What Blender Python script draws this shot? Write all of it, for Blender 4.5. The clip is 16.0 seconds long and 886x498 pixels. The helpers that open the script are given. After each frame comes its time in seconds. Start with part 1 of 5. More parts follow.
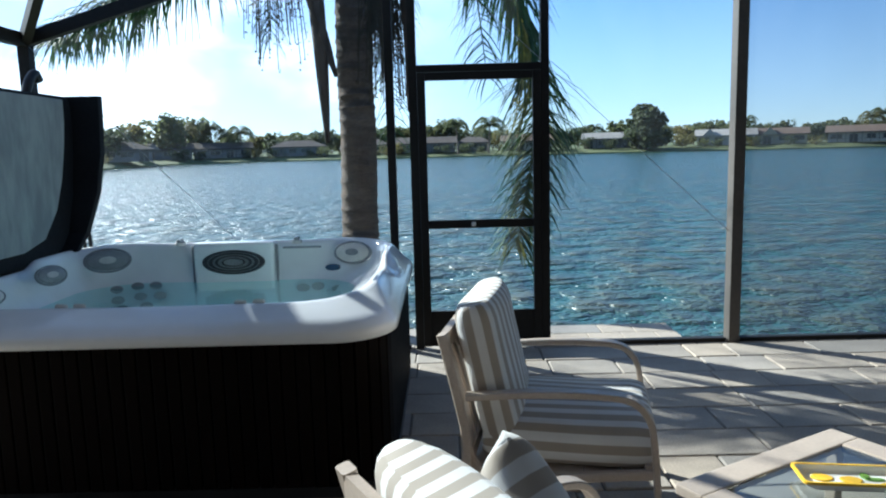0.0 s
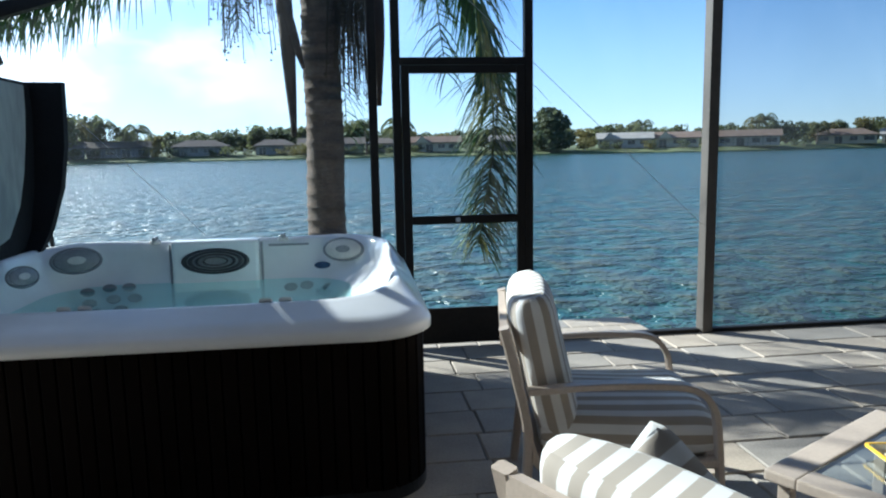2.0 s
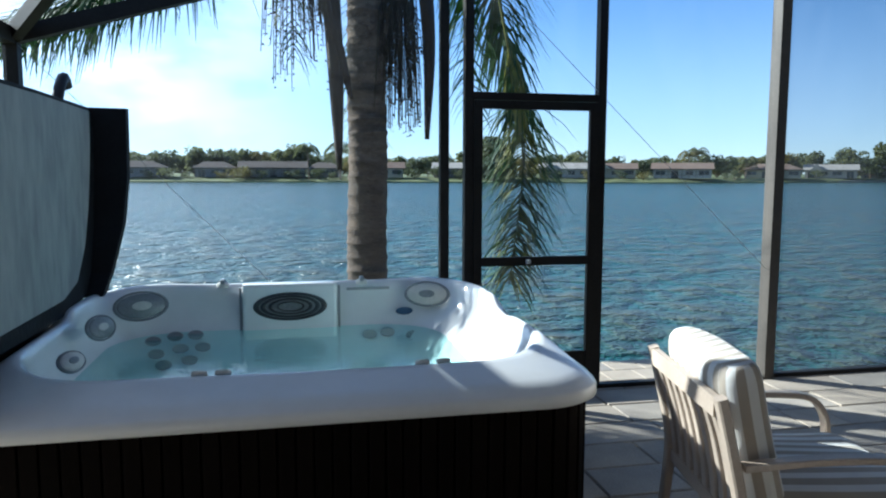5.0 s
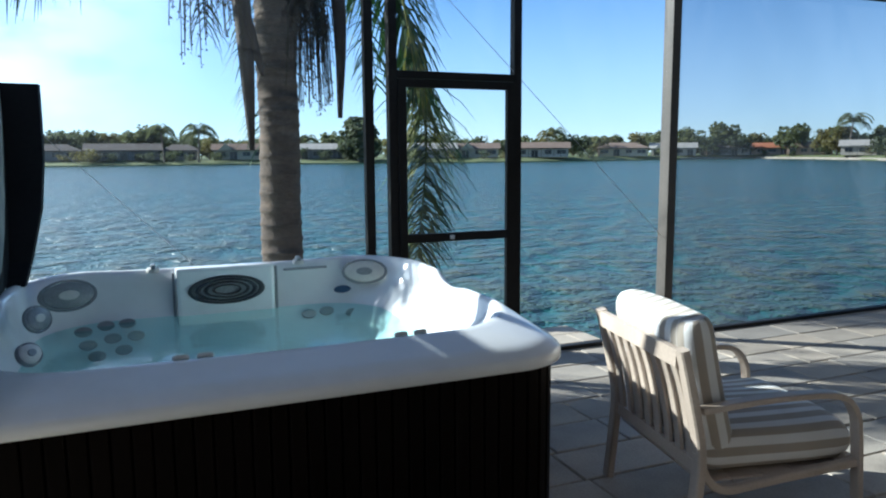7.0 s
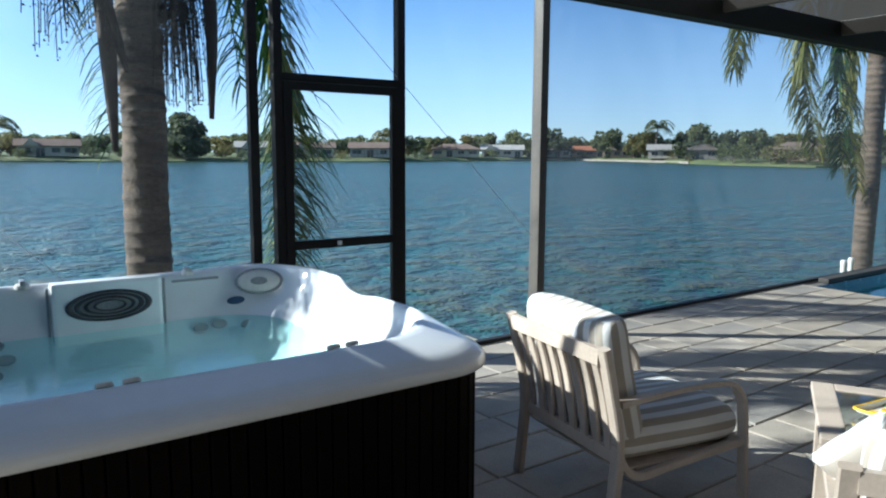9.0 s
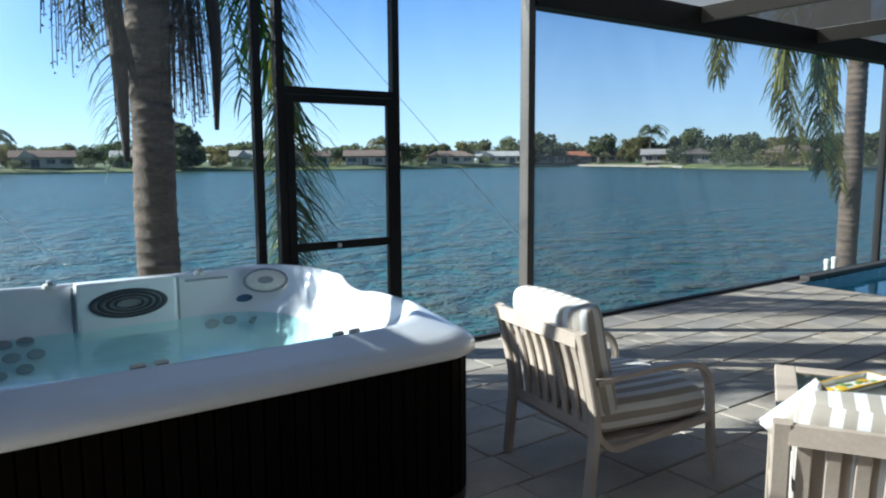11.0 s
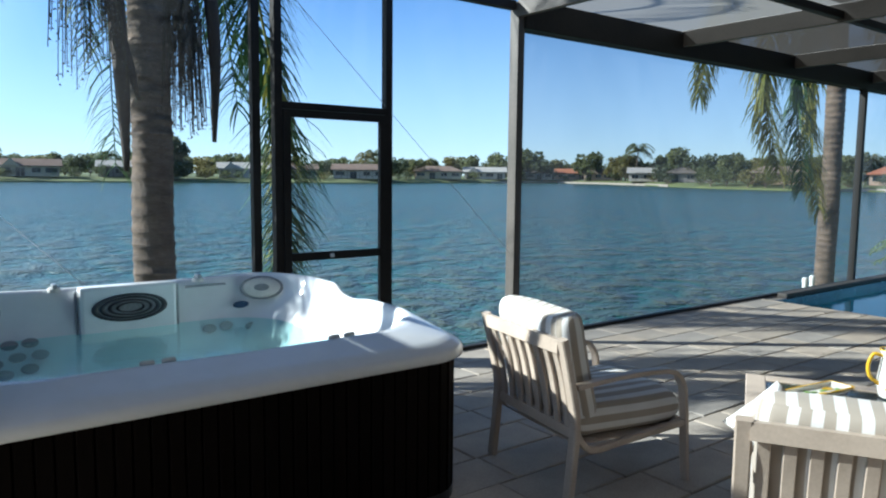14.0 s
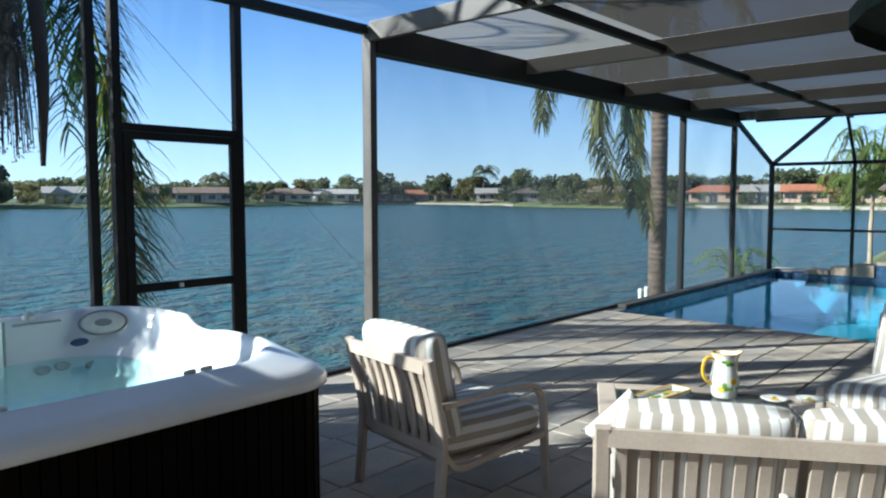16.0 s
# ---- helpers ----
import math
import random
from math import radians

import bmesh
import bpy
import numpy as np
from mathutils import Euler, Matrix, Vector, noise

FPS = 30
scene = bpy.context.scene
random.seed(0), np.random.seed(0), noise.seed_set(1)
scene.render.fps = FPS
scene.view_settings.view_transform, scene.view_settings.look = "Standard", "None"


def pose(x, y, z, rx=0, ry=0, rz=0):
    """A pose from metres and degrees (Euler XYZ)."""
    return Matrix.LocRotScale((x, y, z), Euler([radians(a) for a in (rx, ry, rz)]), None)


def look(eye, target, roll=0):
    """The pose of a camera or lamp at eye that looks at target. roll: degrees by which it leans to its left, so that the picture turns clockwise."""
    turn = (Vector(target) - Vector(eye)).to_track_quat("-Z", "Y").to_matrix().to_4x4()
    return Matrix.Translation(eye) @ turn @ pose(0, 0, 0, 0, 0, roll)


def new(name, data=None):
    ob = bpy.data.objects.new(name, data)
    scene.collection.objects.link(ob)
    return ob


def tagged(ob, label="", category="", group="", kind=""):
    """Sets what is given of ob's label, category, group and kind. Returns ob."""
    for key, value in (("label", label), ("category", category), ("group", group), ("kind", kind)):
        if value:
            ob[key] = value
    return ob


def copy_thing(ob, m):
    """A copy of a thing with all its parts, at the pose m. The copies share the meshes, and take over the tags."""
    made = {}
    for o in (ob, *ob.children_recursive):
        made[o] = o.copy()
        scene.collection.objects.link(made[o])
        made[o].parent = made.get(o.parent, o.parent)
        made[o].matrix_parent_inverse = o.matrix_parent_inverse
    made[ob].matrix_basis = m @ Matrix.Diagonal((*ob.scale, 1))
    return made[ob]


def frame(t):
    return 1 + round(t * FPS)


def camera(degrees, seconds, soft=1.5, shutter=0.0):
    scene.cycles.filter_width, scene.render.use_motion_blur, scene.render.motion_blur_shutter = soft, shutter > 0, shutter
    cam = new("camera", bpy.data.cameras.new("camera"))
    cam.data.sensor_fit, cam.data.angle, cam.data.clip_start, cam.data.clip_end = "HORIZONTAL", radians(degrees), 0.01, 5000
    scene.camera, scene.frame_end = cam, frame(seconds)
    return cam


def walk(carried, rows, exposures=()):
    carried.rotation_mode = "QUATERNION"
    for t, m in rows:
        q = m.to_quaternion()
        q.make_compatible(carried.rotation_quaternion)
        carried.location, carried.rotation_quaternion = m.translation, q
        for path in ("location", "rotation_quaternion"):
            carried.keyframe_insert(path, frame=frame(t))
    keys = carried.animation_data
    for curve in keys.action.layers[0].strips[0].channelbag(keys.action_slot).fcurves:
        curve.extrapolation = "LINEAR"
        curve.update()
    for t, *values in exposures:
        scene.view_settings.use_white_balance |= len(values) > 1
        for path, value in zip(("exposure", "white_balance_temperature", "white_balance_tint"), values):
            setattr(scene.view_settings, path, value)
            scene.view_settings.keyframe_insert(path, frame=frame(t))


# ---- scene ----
cam = camera(63.1, 16.0, soft=2.1)
PATH = [
    (0, (-1.419, 1.745, 1.483), (-1.43, 3.726, 1.205), -1.5),
    (0.5, (-1.534, 1.803, 1.478), (-1.555, 3.786, 1.221), -0.7),
    (1, (-1.697, 1.828, 1.472), (-1.626, 3.81, 1.214), -0.8),
    (1.5, (-1.87, 1.838, 1.499), (-1.653, 3.805, 1.208), -2.2),
    (2, (-1.964, 1.867, 1.447), (-1.72, 3.833, 1.167), -1.1),
    (2.5, (-2.068, 1.947, 1.413), (-1.915, 3.931, 1.209), -2.3),
    (3, (-2.179, 1.986, 1.455), (-2.154, 3.977, 1.26), -0.1),
    (3.2, (-2.253, 2.018, 1.458), (-2.16, 4.007, 1.27), -0.4),
    (5.3, (-2.821, 2.289, 1.535), (-2.398, 4.232, 1.324), 0.2),
    (5.5, (-2.821, 2.263, 1.523), (-2.371, 4.203, 1.343), -0.0),
    (6, (-2.978, 2.268, 1.53), (-2.252, 4.118, 1.309), -1.2),
    (6.5, (-3.126, 2.261, 1.544), (-2.347, 4.084, 1.283), -1.5),
    (7, (-3.213, 2.319, 1.514), (-2.453, 4.15, 1.251), -0.4),
    (7.5, (-3.274, 2.442, 1.509), (-2.439, 4.249, 1.316), -2.8),
    (8, (-3.359, 2.487, 1.485), (-2.407, 4.238, 1.317), -0.7),
    (8.5, (-3.449, 2.46, 1.549), (-2.368, 4.131, 1.35), -0.0),
    (9, (-3.532, 2.488, 1.553), (-2.378, 4.099, 1.289), 0.3),
    (9.2, (-3.533, 2.476, 1.494), (-2.363, 4.078, 1.244), -0.7),
    (11.3, (-3.715, 2.192, 1.552), (-2.555, 3.803, 1.309), -0.2),
    (11.5, (-3.715, 2.186, 1.543), (-2.598, 3.83, 1.313), -0.5),
    (12, (-3.751, 2.194, 1.55), (-2.637, 3.843, 1.351), -1.1),
    (12.5, (-3.799, 2.188, 1.547), (-2.63, 3.805, 1.399), -1.4),
    (13, (-3.794, 2.168, 1.554), (-2.548, 3.722, 1.372), -0.8),
    (13.5, (-3.815, 2.118, 1.547), (-2.575, 3.674, 1.346), 0.8),
    (14, (-3.837, 2.07, 1.548), (-2.64, 3.659, 1.344), 0.6),
    (14.5, (-3.856, 2.04, 1.549), (-2.622, 3.606, 1.393), 1.1),
    (15, (-3.861, 2.058, 1.551), (-2.636, 3.631, 1.387), 0.7),
    (15.5, (-3.866, 2.09, 1.565), (-2.466, 3.508, 1.402), 0.5),
    (16, (-3.861, 2.106, 1.557), (-2.364, 3.424, 1.414), -0.1),
]
walk(cam, [(t, look(eye, target, roll)) for t, eye, target, roll in PATH], exposures=[(0, 1.36, 5200, 0), (9, 1.36, 5210, 0), (12.5, 1.38, 5250, 0), (16, 1.38, 5270, 0)])

# ---- world, sun ----
SUN_HEADING, SUN_HEIGHT = -52.5, 28.5
world = bpy.data.worlds.new("world")
scene.world = world
world.use_nodes = True
wt = world.node_tree
wt.nodes.clear()
sky = wt.nodes.new("ShaderNodeTexSky")
sky.sky_type = "NISHITA"
sky.sun_disc = False
sky.sun_elevation, sky.sun_rotation = radians(SUN_HEIGHT), radians(SUN_HEADING)
sky.air_density, sky.dust_density, sky.ozone_density = 0.86, 0.05, 2.5
sky.altitude = 2200
w_bg = wt.nodes.new("ShaderNodeBackground")
w_bg.inputs["Strength"].default_value = 0.080
w_out = wt.nodes.new("ShaderNodeOutputWorld")
# bright haze and thin cloud that thickens towards the sun
w_co = wt.nodes.new("ShaderNodeTexCoord")
w_dot = wt.nodes.new("ShaderNodeVectorMath")
w_dot.operation = "DOT_PRODUCT"
w_dot.inputs[1].default_value = (math.sin(radians(SUN_HEADING)) * math.cos(radians(SUN_HEIGHT)), math.cos(radians(SUN_HEADING)) * math.cos(radians(SUN_HEIGHT)), math.sin(radians(SUN_HEIGHT)))
wt.links.new(w_co.outputs["Generated"], w_dot.inputs[0])
w_near = wt.nodes.new("ShaderNodeMapRange")
w_near.interpolation_type = "SMOOTHSTEP"
w_near.inputs["From Min"].default_value, w_near.inputs["From Max"].default_value = 0.47, 0.94
wt.links.new(w_dot.outputs["Value"], w_near.inputs["Value"])
w_map = wt.nodes.new("ShaderNodeMapping")
w_map.inputs["Scale"].default_value = (1.0, 1.0, 2.2)
wt.links.new(w_co.outputs["Generated"], w_map.inputs[0])
w_cloud = wt.nodes.new("ShaderNodeTexNoise")
w_cloud.inputs["Scale"].default_value, w_cloud.inputs["Detail"].default_value = 4.5, 6
wt.links.new(w_map.outputs[0], w_cloud.inputs["Vector"])
w_cr = wt.nodes.new("ShaderNodeMapRange")
w_cr.interpolation_type = "SMOOTHSTEP"
w_cr.inputs["From Min"].default_value, w_cr.inputs["From Max"].default_value = 0.36, 0.60
w_cr.inputs["To Min"].default_value = 0.25
wt.links.new(w_cloud.outputs["Fac"], w_cr.inputs["Value"])
w_mask = wt.nodes.new("ShaderNodeMath")
w_mask.operation = "MULTIPLY"
wt.links.new(w_near.outputs[0], w_mask.inputs[0])
wt.links.new(w_cr.outputs[0], w_mask.inputs[1])
w_mix = wt.nodes.new("ShaderNodeMix")
w_mix.data_type = "RGBA"
w_mix.inputs[7].default_value = (12.5, 12.6, 12.6, 1)
w_sep = wt.nodes.new("ShaderNodeSeparateXYZ")
wt.links.new(w_co.outputs["Generated"], w_sep.inputs[0])
w_low = wt.nodes.new("ShaderNodeMapRange")
w_low.interpolation_type = "SMOOTHSTEP"
w_low.inputs["From Min"].default_value, w_low.inputs["From Max"].default_value = 0.16, 0.52
w_low.inputs["To Min"].default_value, w_low.inputs["To Max"].default_value = 1.0, 0.12
wt.links.new(w_sep.outputs["Z"], w_low.inputs["Value"])
w_haze = wt.nodes.new("ShaderNodeMath")
w_haze.operation = "MULTIPLY"
wt.links.new(w_mask.outputs[0], w_haze.inputs[0])
wt.links.new(w_low.outputs[0], w_haze.inputs[1])
wt.links.new(w_haze.outputs[0], w_mix.inputs[0])
w_hz = wt.nodes.new("ShaderNodeMapRange")
w_hz.interpolation_type = "SMOOTHSTEP"
w_hz.inputs["From Min"].default_value, w_hz.inputs["From Max"].default_value = 0.0, 0.24
w_hz.inputs["To Min"].default_value, w_hz.inputs["To Max"].default_value = 0.55, 0.0
wt.links.new(w_sep.outputs["Z"], w_hz.inputs["Value"])
w_pale = wt.nodes.new("ShaderNodeMix")
w_pale.data_type = "RGBA"
w_pale.inputs[7].default_value = (3.6, 4.0, 4.4, 1)
wt.links.new(w_hz.outputs[0], w_pale.inputs[0])
wt.links.new(sky.outputs[0], w_pale.inputs[6])
wt.links.new(w_pale.outputs[2], w_mix.inputs[6])
wt.links.new(w_mix.outputs[2], w_bg.inputs["Color"])
wt.links.new(w_bg.outputs[0], w_out.inputs["Surface"])

sun_data = bpy.data.lights.new("sun", "SUN")
sun_data.energy, sun_data.angle, sun_data.color = 5.0, radians(0.6), (1.0, 0.90, 0.76)
sun = new("sun", sun_data)
a, e = radians(SUN_HEADING), radians(SUN_HEIGHT)
sun.matrix_world = look((40 * math.sin(a) * math.cos(e), 40 * math.cos(a) * math.cos(e), 40 * math.sin(e)), (0, 0, 0))

# ---- materials ----


def ramp(nt, fac, stops):
    node = nt.nodes.new("ShaderNodeValToRGB")
    while len(node.color_ramp.elements) < len(stops):
        node.color_ramp.elements.new(0.5)
    for el, (pos, col) in zip(node.color_ramp.elements, stops):
        el.position, el.color = pos, (*col, 1)
    nt.links.new(fac, node.inputs[0])
    return node.outputs[0]


def noise_tex(nt, coord, scale, detail=4.0, rough=0.55, stretch=None):
    node = nt.nodes.new("ShaderNodeTexNoise")
    node.inputs["Scale"].default_value, node.inputs["Detail"].default_value = scale, detail
    node.inputs["Roughness"].default_value = rough
    if stretch:
        mp = nt.nodes.new("ShaderNodeMapping")
        mp.inputs["Scale"].default_value = stretch
        nt.links.new(coord, mp.inputs[0])
        coord = mp.outputs[0]
    nt.links.new(coord, node.inputs["Vector"])
    return node.outputs["Fac"]


def mixc(nt, fac, a, b, mode="MIX"):
    node = nt.nodes.new("ShaderNodeMix")
    node.data_type, node.blend_type = "RGBA", mode
    for sock, v in ((node.inputs[0], fac), (node.inputs[6], a), (node.inputs[7], b)):
        if isinstance(v, (int, float)):
            sock.default_value = v
        elif isinstance(v, tuple):
            sock.default_value = (*v, 1)
        else:
            nt.links.new(v, sock)
    return node.outputs[2]


def base_mat(name):
    m = bpy.data.materials.new(name)
    m.use_nodes = True
    nt = m.node_tree
    return m, nt, nt.nodes["Principled BSDF"]


def coords(nt, kind="Object"):
    return nt.nodes.new("ShaderNodeTexCoord").outputs[kind]


def bump(nt, shader, height, strength, dist):
    b = nt.nodes.new("ShaderNodeBump")
    b.inputs["Strength"].default_value, b.inputs["Distance"].default_value = strength, dist
    nt.links.new(height, b.inputs["Height"])
    nt.links.new(b.outputs[0], shader.inputs["Normal"])
    return b


def surface(name, light, dark, rough=0.6, metal=0.0, coarse=3.0, fine=60.0, relief=0.3, depth=0.002, vary=0.0, stretch=None, spec=0.5):
    """Two colours mixed at two scales, with fine relief; vary: how far single pieces differ in tone."""
    m, nt, sh = base_mat(name)
    co = coords(nt)
    big, small = noise_tex(nt, co, coarse, 3, 0.6, stretch), noise_tex(nt, co, fine, 4, 0.6, stretch)
    mix = mixc(nt, 0.45, big, small)
    col = ramp(nt, mix, [(0.36, dark), (0.62, light)])
    if vary:
        info = nt.nodes.new("ShaderNodeObjectInfo")
        tone = ramp(nt, info.outputs["Random"], [(0.0, (1 - vary,) * 3), (1.0, (1 + vary,) * 3)])
        col = mixc(nt, 1.0, col, tone, "MULTIPLY")
    nt.links.new(col, sh.inputs["Base Color"])
    rr = nt.nodes.new("ShaderNodeMapRange")
    rr.inputs["To Min"].default_value, rr.inputs["To Max"].default_value = max(0.02, rough - 0.1), min(1, rough + 0.1)
    nt.links.new(big, rr.inputs["Value"])
    nt.links.new(rr.outputs[0], sh.inputs["Roughness"])
    sh.inputs["Metallic"].default_value = metal
    sh.inputs["Specular IOR Level"].default_value = spec
    bump(nt, sh, small, relief, depth)
    return m


def screen_mat(name, open_share, col):
    m, nt, sh = base_mat(name)
    nt.nodes.remove(sh)
    tr, df, tl = (nt.nodes.new("ShaderNodeBsdf" + k) for k in ("Transparent", "Diffuse", "Translucent"))
    df.inputs[0].default_value = tl.inputs[0].default_value = (*col, 1)
    body, mix = nt.nodes.new("ShaderNodeMixShader"), nt.nodes.new("ShaderNodeMixShader")
    nt.links.new(df.outputs[0], body.inputs[1])
    nt.links.new(tl.outputs[0], body.inputs[2])
    co = coords(nt)
    r = nt.nodes.new("ShaderNodeMapRange")
    r.inputs["To Min"].default_value, r.inputs["To Max"].default_value = open_share - 0.05, open_share + 0.05
    nt.links.new(noise_tex(nt, co, 0.9, 3), r.inputs["Value"])
    nt.links.new(r.outputs[0], mix.inputs[0])
    nt.links.new(body.outputs[0], mix.inputs[1])
    nt.links.new(tr.outputs[0], mix.inputs[2])
    nt.links.new(mix.outputs[0], nt.nodes["Material Output"].inputs["Surface"])
    return m


def water_mat(name, tint, rough, scale, stretch, height, strength, ior=1.33):
    """Still clear water: tinted see-through body with a rippled mirror gloss."""
    m, nt, sh = base_mat(name)
    nt.nodes.remove(sh)
    co = coords(nt)
    tr, gl, mix, fr = (nt.nodes.new("ShaderNode" + k) for k in ("BsdfTransparent", "BsdfGlossy", "MixShader", "Fresnel"))
    tr.inputs[0].default_value = (*tint, 1)
    gl.inputs["Roughness"].default_value = rough
    fr.inputs["IOR"].default_value = ior
    bm_ = nt.nodes.new("ShaderNodeBump")
    bm_.inputs["Strength"].default_value, bm_.inputs["Distance"].default_value = strength, height
    nt.links.new(mixc(nt, 0.4, noise_tex(nt, co, scale, 5, 0.6, stretch), noise_tex(nt, co, scale * 0.23, 3, 0.5, stretch)), bm_.inputs["Height"])
    nt.links.new(bm_.outputs[0], gl.inputs["Normal"])
    nt.links.new(bm_.outputs[0], fr.inputs["Normal"])
    nt.links.new(fr.outputs[0], mix.inputs[0])
    nt.links.new(tr.outputs[0], mix.inputs[1])
    nt.links.new(gl.outputs[0], mix.inputs[2])
    nt.links.new(mix.outputs[0], nt.nodes["Material Output"].inputs["Surface"])
    return m


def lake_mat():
    """Wind-ruffled lake: teal body in broad gust patches under short glossy chop, murky olive painted on by wave height
    for reflection contrast.
    """
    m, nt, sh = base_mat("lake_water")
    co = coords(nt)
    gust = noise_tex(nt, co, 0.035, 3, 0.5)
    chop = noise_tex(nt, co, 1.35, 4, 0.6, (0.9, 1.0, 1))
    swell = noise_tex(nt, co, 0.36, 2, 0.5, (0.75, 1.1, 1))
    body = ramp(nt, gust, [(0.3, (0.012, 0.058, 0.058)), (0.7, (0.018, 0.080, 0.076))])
    # murk olive keyed to wave height, painting in the sky-reflecting against dull faces
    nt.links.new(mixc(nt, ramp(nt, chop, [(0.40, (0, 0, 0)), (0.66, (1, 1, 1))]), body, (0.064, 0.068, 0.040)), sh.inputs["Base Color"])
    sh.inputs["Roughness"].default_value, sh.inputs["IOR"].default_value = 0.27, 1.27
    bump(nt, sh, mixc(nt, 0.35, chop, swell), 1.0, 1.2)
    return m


def stripe_mat():
    m, nt, sh = base_mat("striped_fabric")
    uv = coords(nt, "UV")
    sep = nt.nodes.new("ShaderNodeSeparateXYZ")
    nt.links.new(uv, sep.inputs[0])
    mul, fr = nt.nodes.new("ShaderNodeMath"), nt.nodes.new("ShaderNodeMath")
    mul.operation, fr.operation = "MULTIPLY", "FRACT"
    mul.inputs[1].default_value = 1 / 0.071
    nt.links.new(sep.outputs[0], mul.inputs[0])
    nt.links.new(mul.outputs[0], fr.inputs[0])
    col = ramp(nt, fr.outputs[0], [(0.0, (0.40, 0.35, 0.29)), (0.47, (0.40, 0.35, 0.29)), (0.50, (0.74, 0.73, 0.71)), (0.97, (0.74, 0.73, 0.71)), (1.0, (0.40, 0.35, 0.29))])
    ob = coords(nt)
    weave, soil = noise_tex(nt, ob, 420, 2), noise_tex(nt, ob, 9, 3)
    col = mixc(nt, 0.5, col, ramp(nt, soil, [(0.3, (0.86, 0.85, 0.83)), (0.65, (1, 1, 1))]), "MULTIPLY")
    nt.links.new(col, sh.inputs["Base Color"])
    sh.inputs["Roughness"].default_value = 0.9
    sh.inputs["Sheen Weight"].default_value = 0.15
    bump(nt, sh, mixc(nt, 0.7, weave, soil), 0.35, 0.004)
    return m


def leaf_mat(name, light, dark, through_light=0.35):
    m, nt, sh = base_mat(name)
    geo = nt.nodes.new("ShaderNodeNewGeometry")
    co = coords(nt)
    col = mixc(nt, 0.5, ramp(nt, geo.outputs["Random Per Island"], [(0, dark), (1, light)]), ramp(nt, noise_tex(nt, co, 0.6, 3), [(0.3, dark), (0.7, light)]))
    nt.links.new(col, sh.inputs["Base Color"])
    sh.inputs["Roughness"].default_value = 0.6
    sh.inputs["Specular IOR Level"].default_value = 0.25
    tl, mix = nt.nodes.new("ShaderNodeBsdfTranslucent"), nt.nodes.new("ShaderNodeMixShader")
    nt.links.new(col, tl.inputs[0])
    mix.inputs[0].default_value = through_light
    nt.links.new(sh.outputs[0], mix.inputs[1])
    nt.links.new(tl.outputs[0], mix.inputs[2])
    nt.links.new(mix.outputs[0], nt.nodes["Material Output"].inputs["Surface"])
    return m


def glass_mat(name, tint, rough=0.03):
    m, nt, sh = base_mat(name)
    sh.inputs["Base Color"].default_value = (*tint, 1)
    sh.inputs["Roughness"].default_value = rough
    sh.inputs["Transmission Weight"].default_value = 1.0
    sh.inputs["IOR"].default_value = 1.45
    return m


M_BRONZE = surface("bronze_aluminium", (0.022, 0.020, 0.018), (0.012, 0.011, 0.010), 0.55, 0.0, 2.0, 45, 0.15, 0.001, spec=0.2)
# same bronze, lightened to carry the sunlit side of the main post
M_LITBRONZE = surface("sunlit_bronze_aluminium", (0.088, 0.075, 0.062), (0.058, 0.050, 0.042), 0.5, 0.0, 2.0, 45, 0.15, 0.001)
# purlins' bronze in a lighter tan, sunlight put into the colour
M_PURLIN = surface("sunlit_purlin_aluminium", (0.105, 0.088, 0.073), (0.08, 0.068, 0.057), 0.5, 0.0, 1.5, 40, 0.15, 0.001)


def paver_mat():
    """Tumbled concrete pavers, tan to grey from stone to stone."""
    m, nt, sh = base_mat("paver_stone")
    co = coords(nt)
    info, geo = nt.nodes.new("ShaderNodeObjectInfo"), nt.nodes.new("ShaderNodeNewGeometry")
    add, fr = nt.nodes.new("ShaderNodeMath"), nt.nodes.new("ShaderNodeMath")
    add.operation, fr.operation = "ADD", "FRACT"
    nt.links.new(info.outputs["Random"], add.inputs[0])
    nt.links.new(geo.outputs["Random Per Island"], add.inputs[1])
    nt.links.new(add.outputs[0], fr.inputs[0])
    tone = ramp(nt, fr.outputs[0], [(0.0, (0.31, 0.285, 0.255)), (0.25, (0.44, 0.37, 0.29)), (0.5, (0.37, 0.335, 0.295)), (0.75, (0.47, 0.395, 0.31)), (1.0, (0.34, 0.30, 0.255))])
    blot, grain = noise_tex(nt, co, 2.6, 4, 0.6), noise_tex(nt, co, 90, 4, 0.65)
    col = mixc(nt, 1.0, tone, ramp(nt, mixc(nt, 0.5, blot, grain), [(0.36, (0.66, 0.66, 0.67)), (0.62, (1.06, 1.05, 1.03))]), "MULTIPLY")
    nt.links.new(col, sh.inputs["Base Color"])
    sh.inputs["Roughness"].default_value = 0.82
    bump(nt, sh, mixc(nt, 0.35, grain, blot), 0.6, 0.004)
    return m


M_SCREEN = screen_mat("insect_screen", 0.91, (0.20, 0.21, 0.225))
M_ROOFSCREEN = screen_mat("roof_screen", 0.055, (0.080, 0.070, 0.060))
# same roof screen, near panel's sunlit glow put into a paler colour
M_SUNLITSCREEN = screen_mat("sunlit_roof_screen", 0.07, (0.30, 0.28, 0.255))
# same mesh with the dimming of a slanting view put into its open share
M_DIMSCREEN = screen_mat("dimmed_insect_screen", 0.62, (0.055, 0.062, 0.072))
M_SLANTSCREEN = screen_mat("slant_view_insect_screen", 0.58, (0.15, 0.17, 0.20))
M_CLEARSCREEN = screen_mat("clear_roof_screen", 0.72, (0.3, 0.3, 0.3))
M_PAVER = paver_mat()
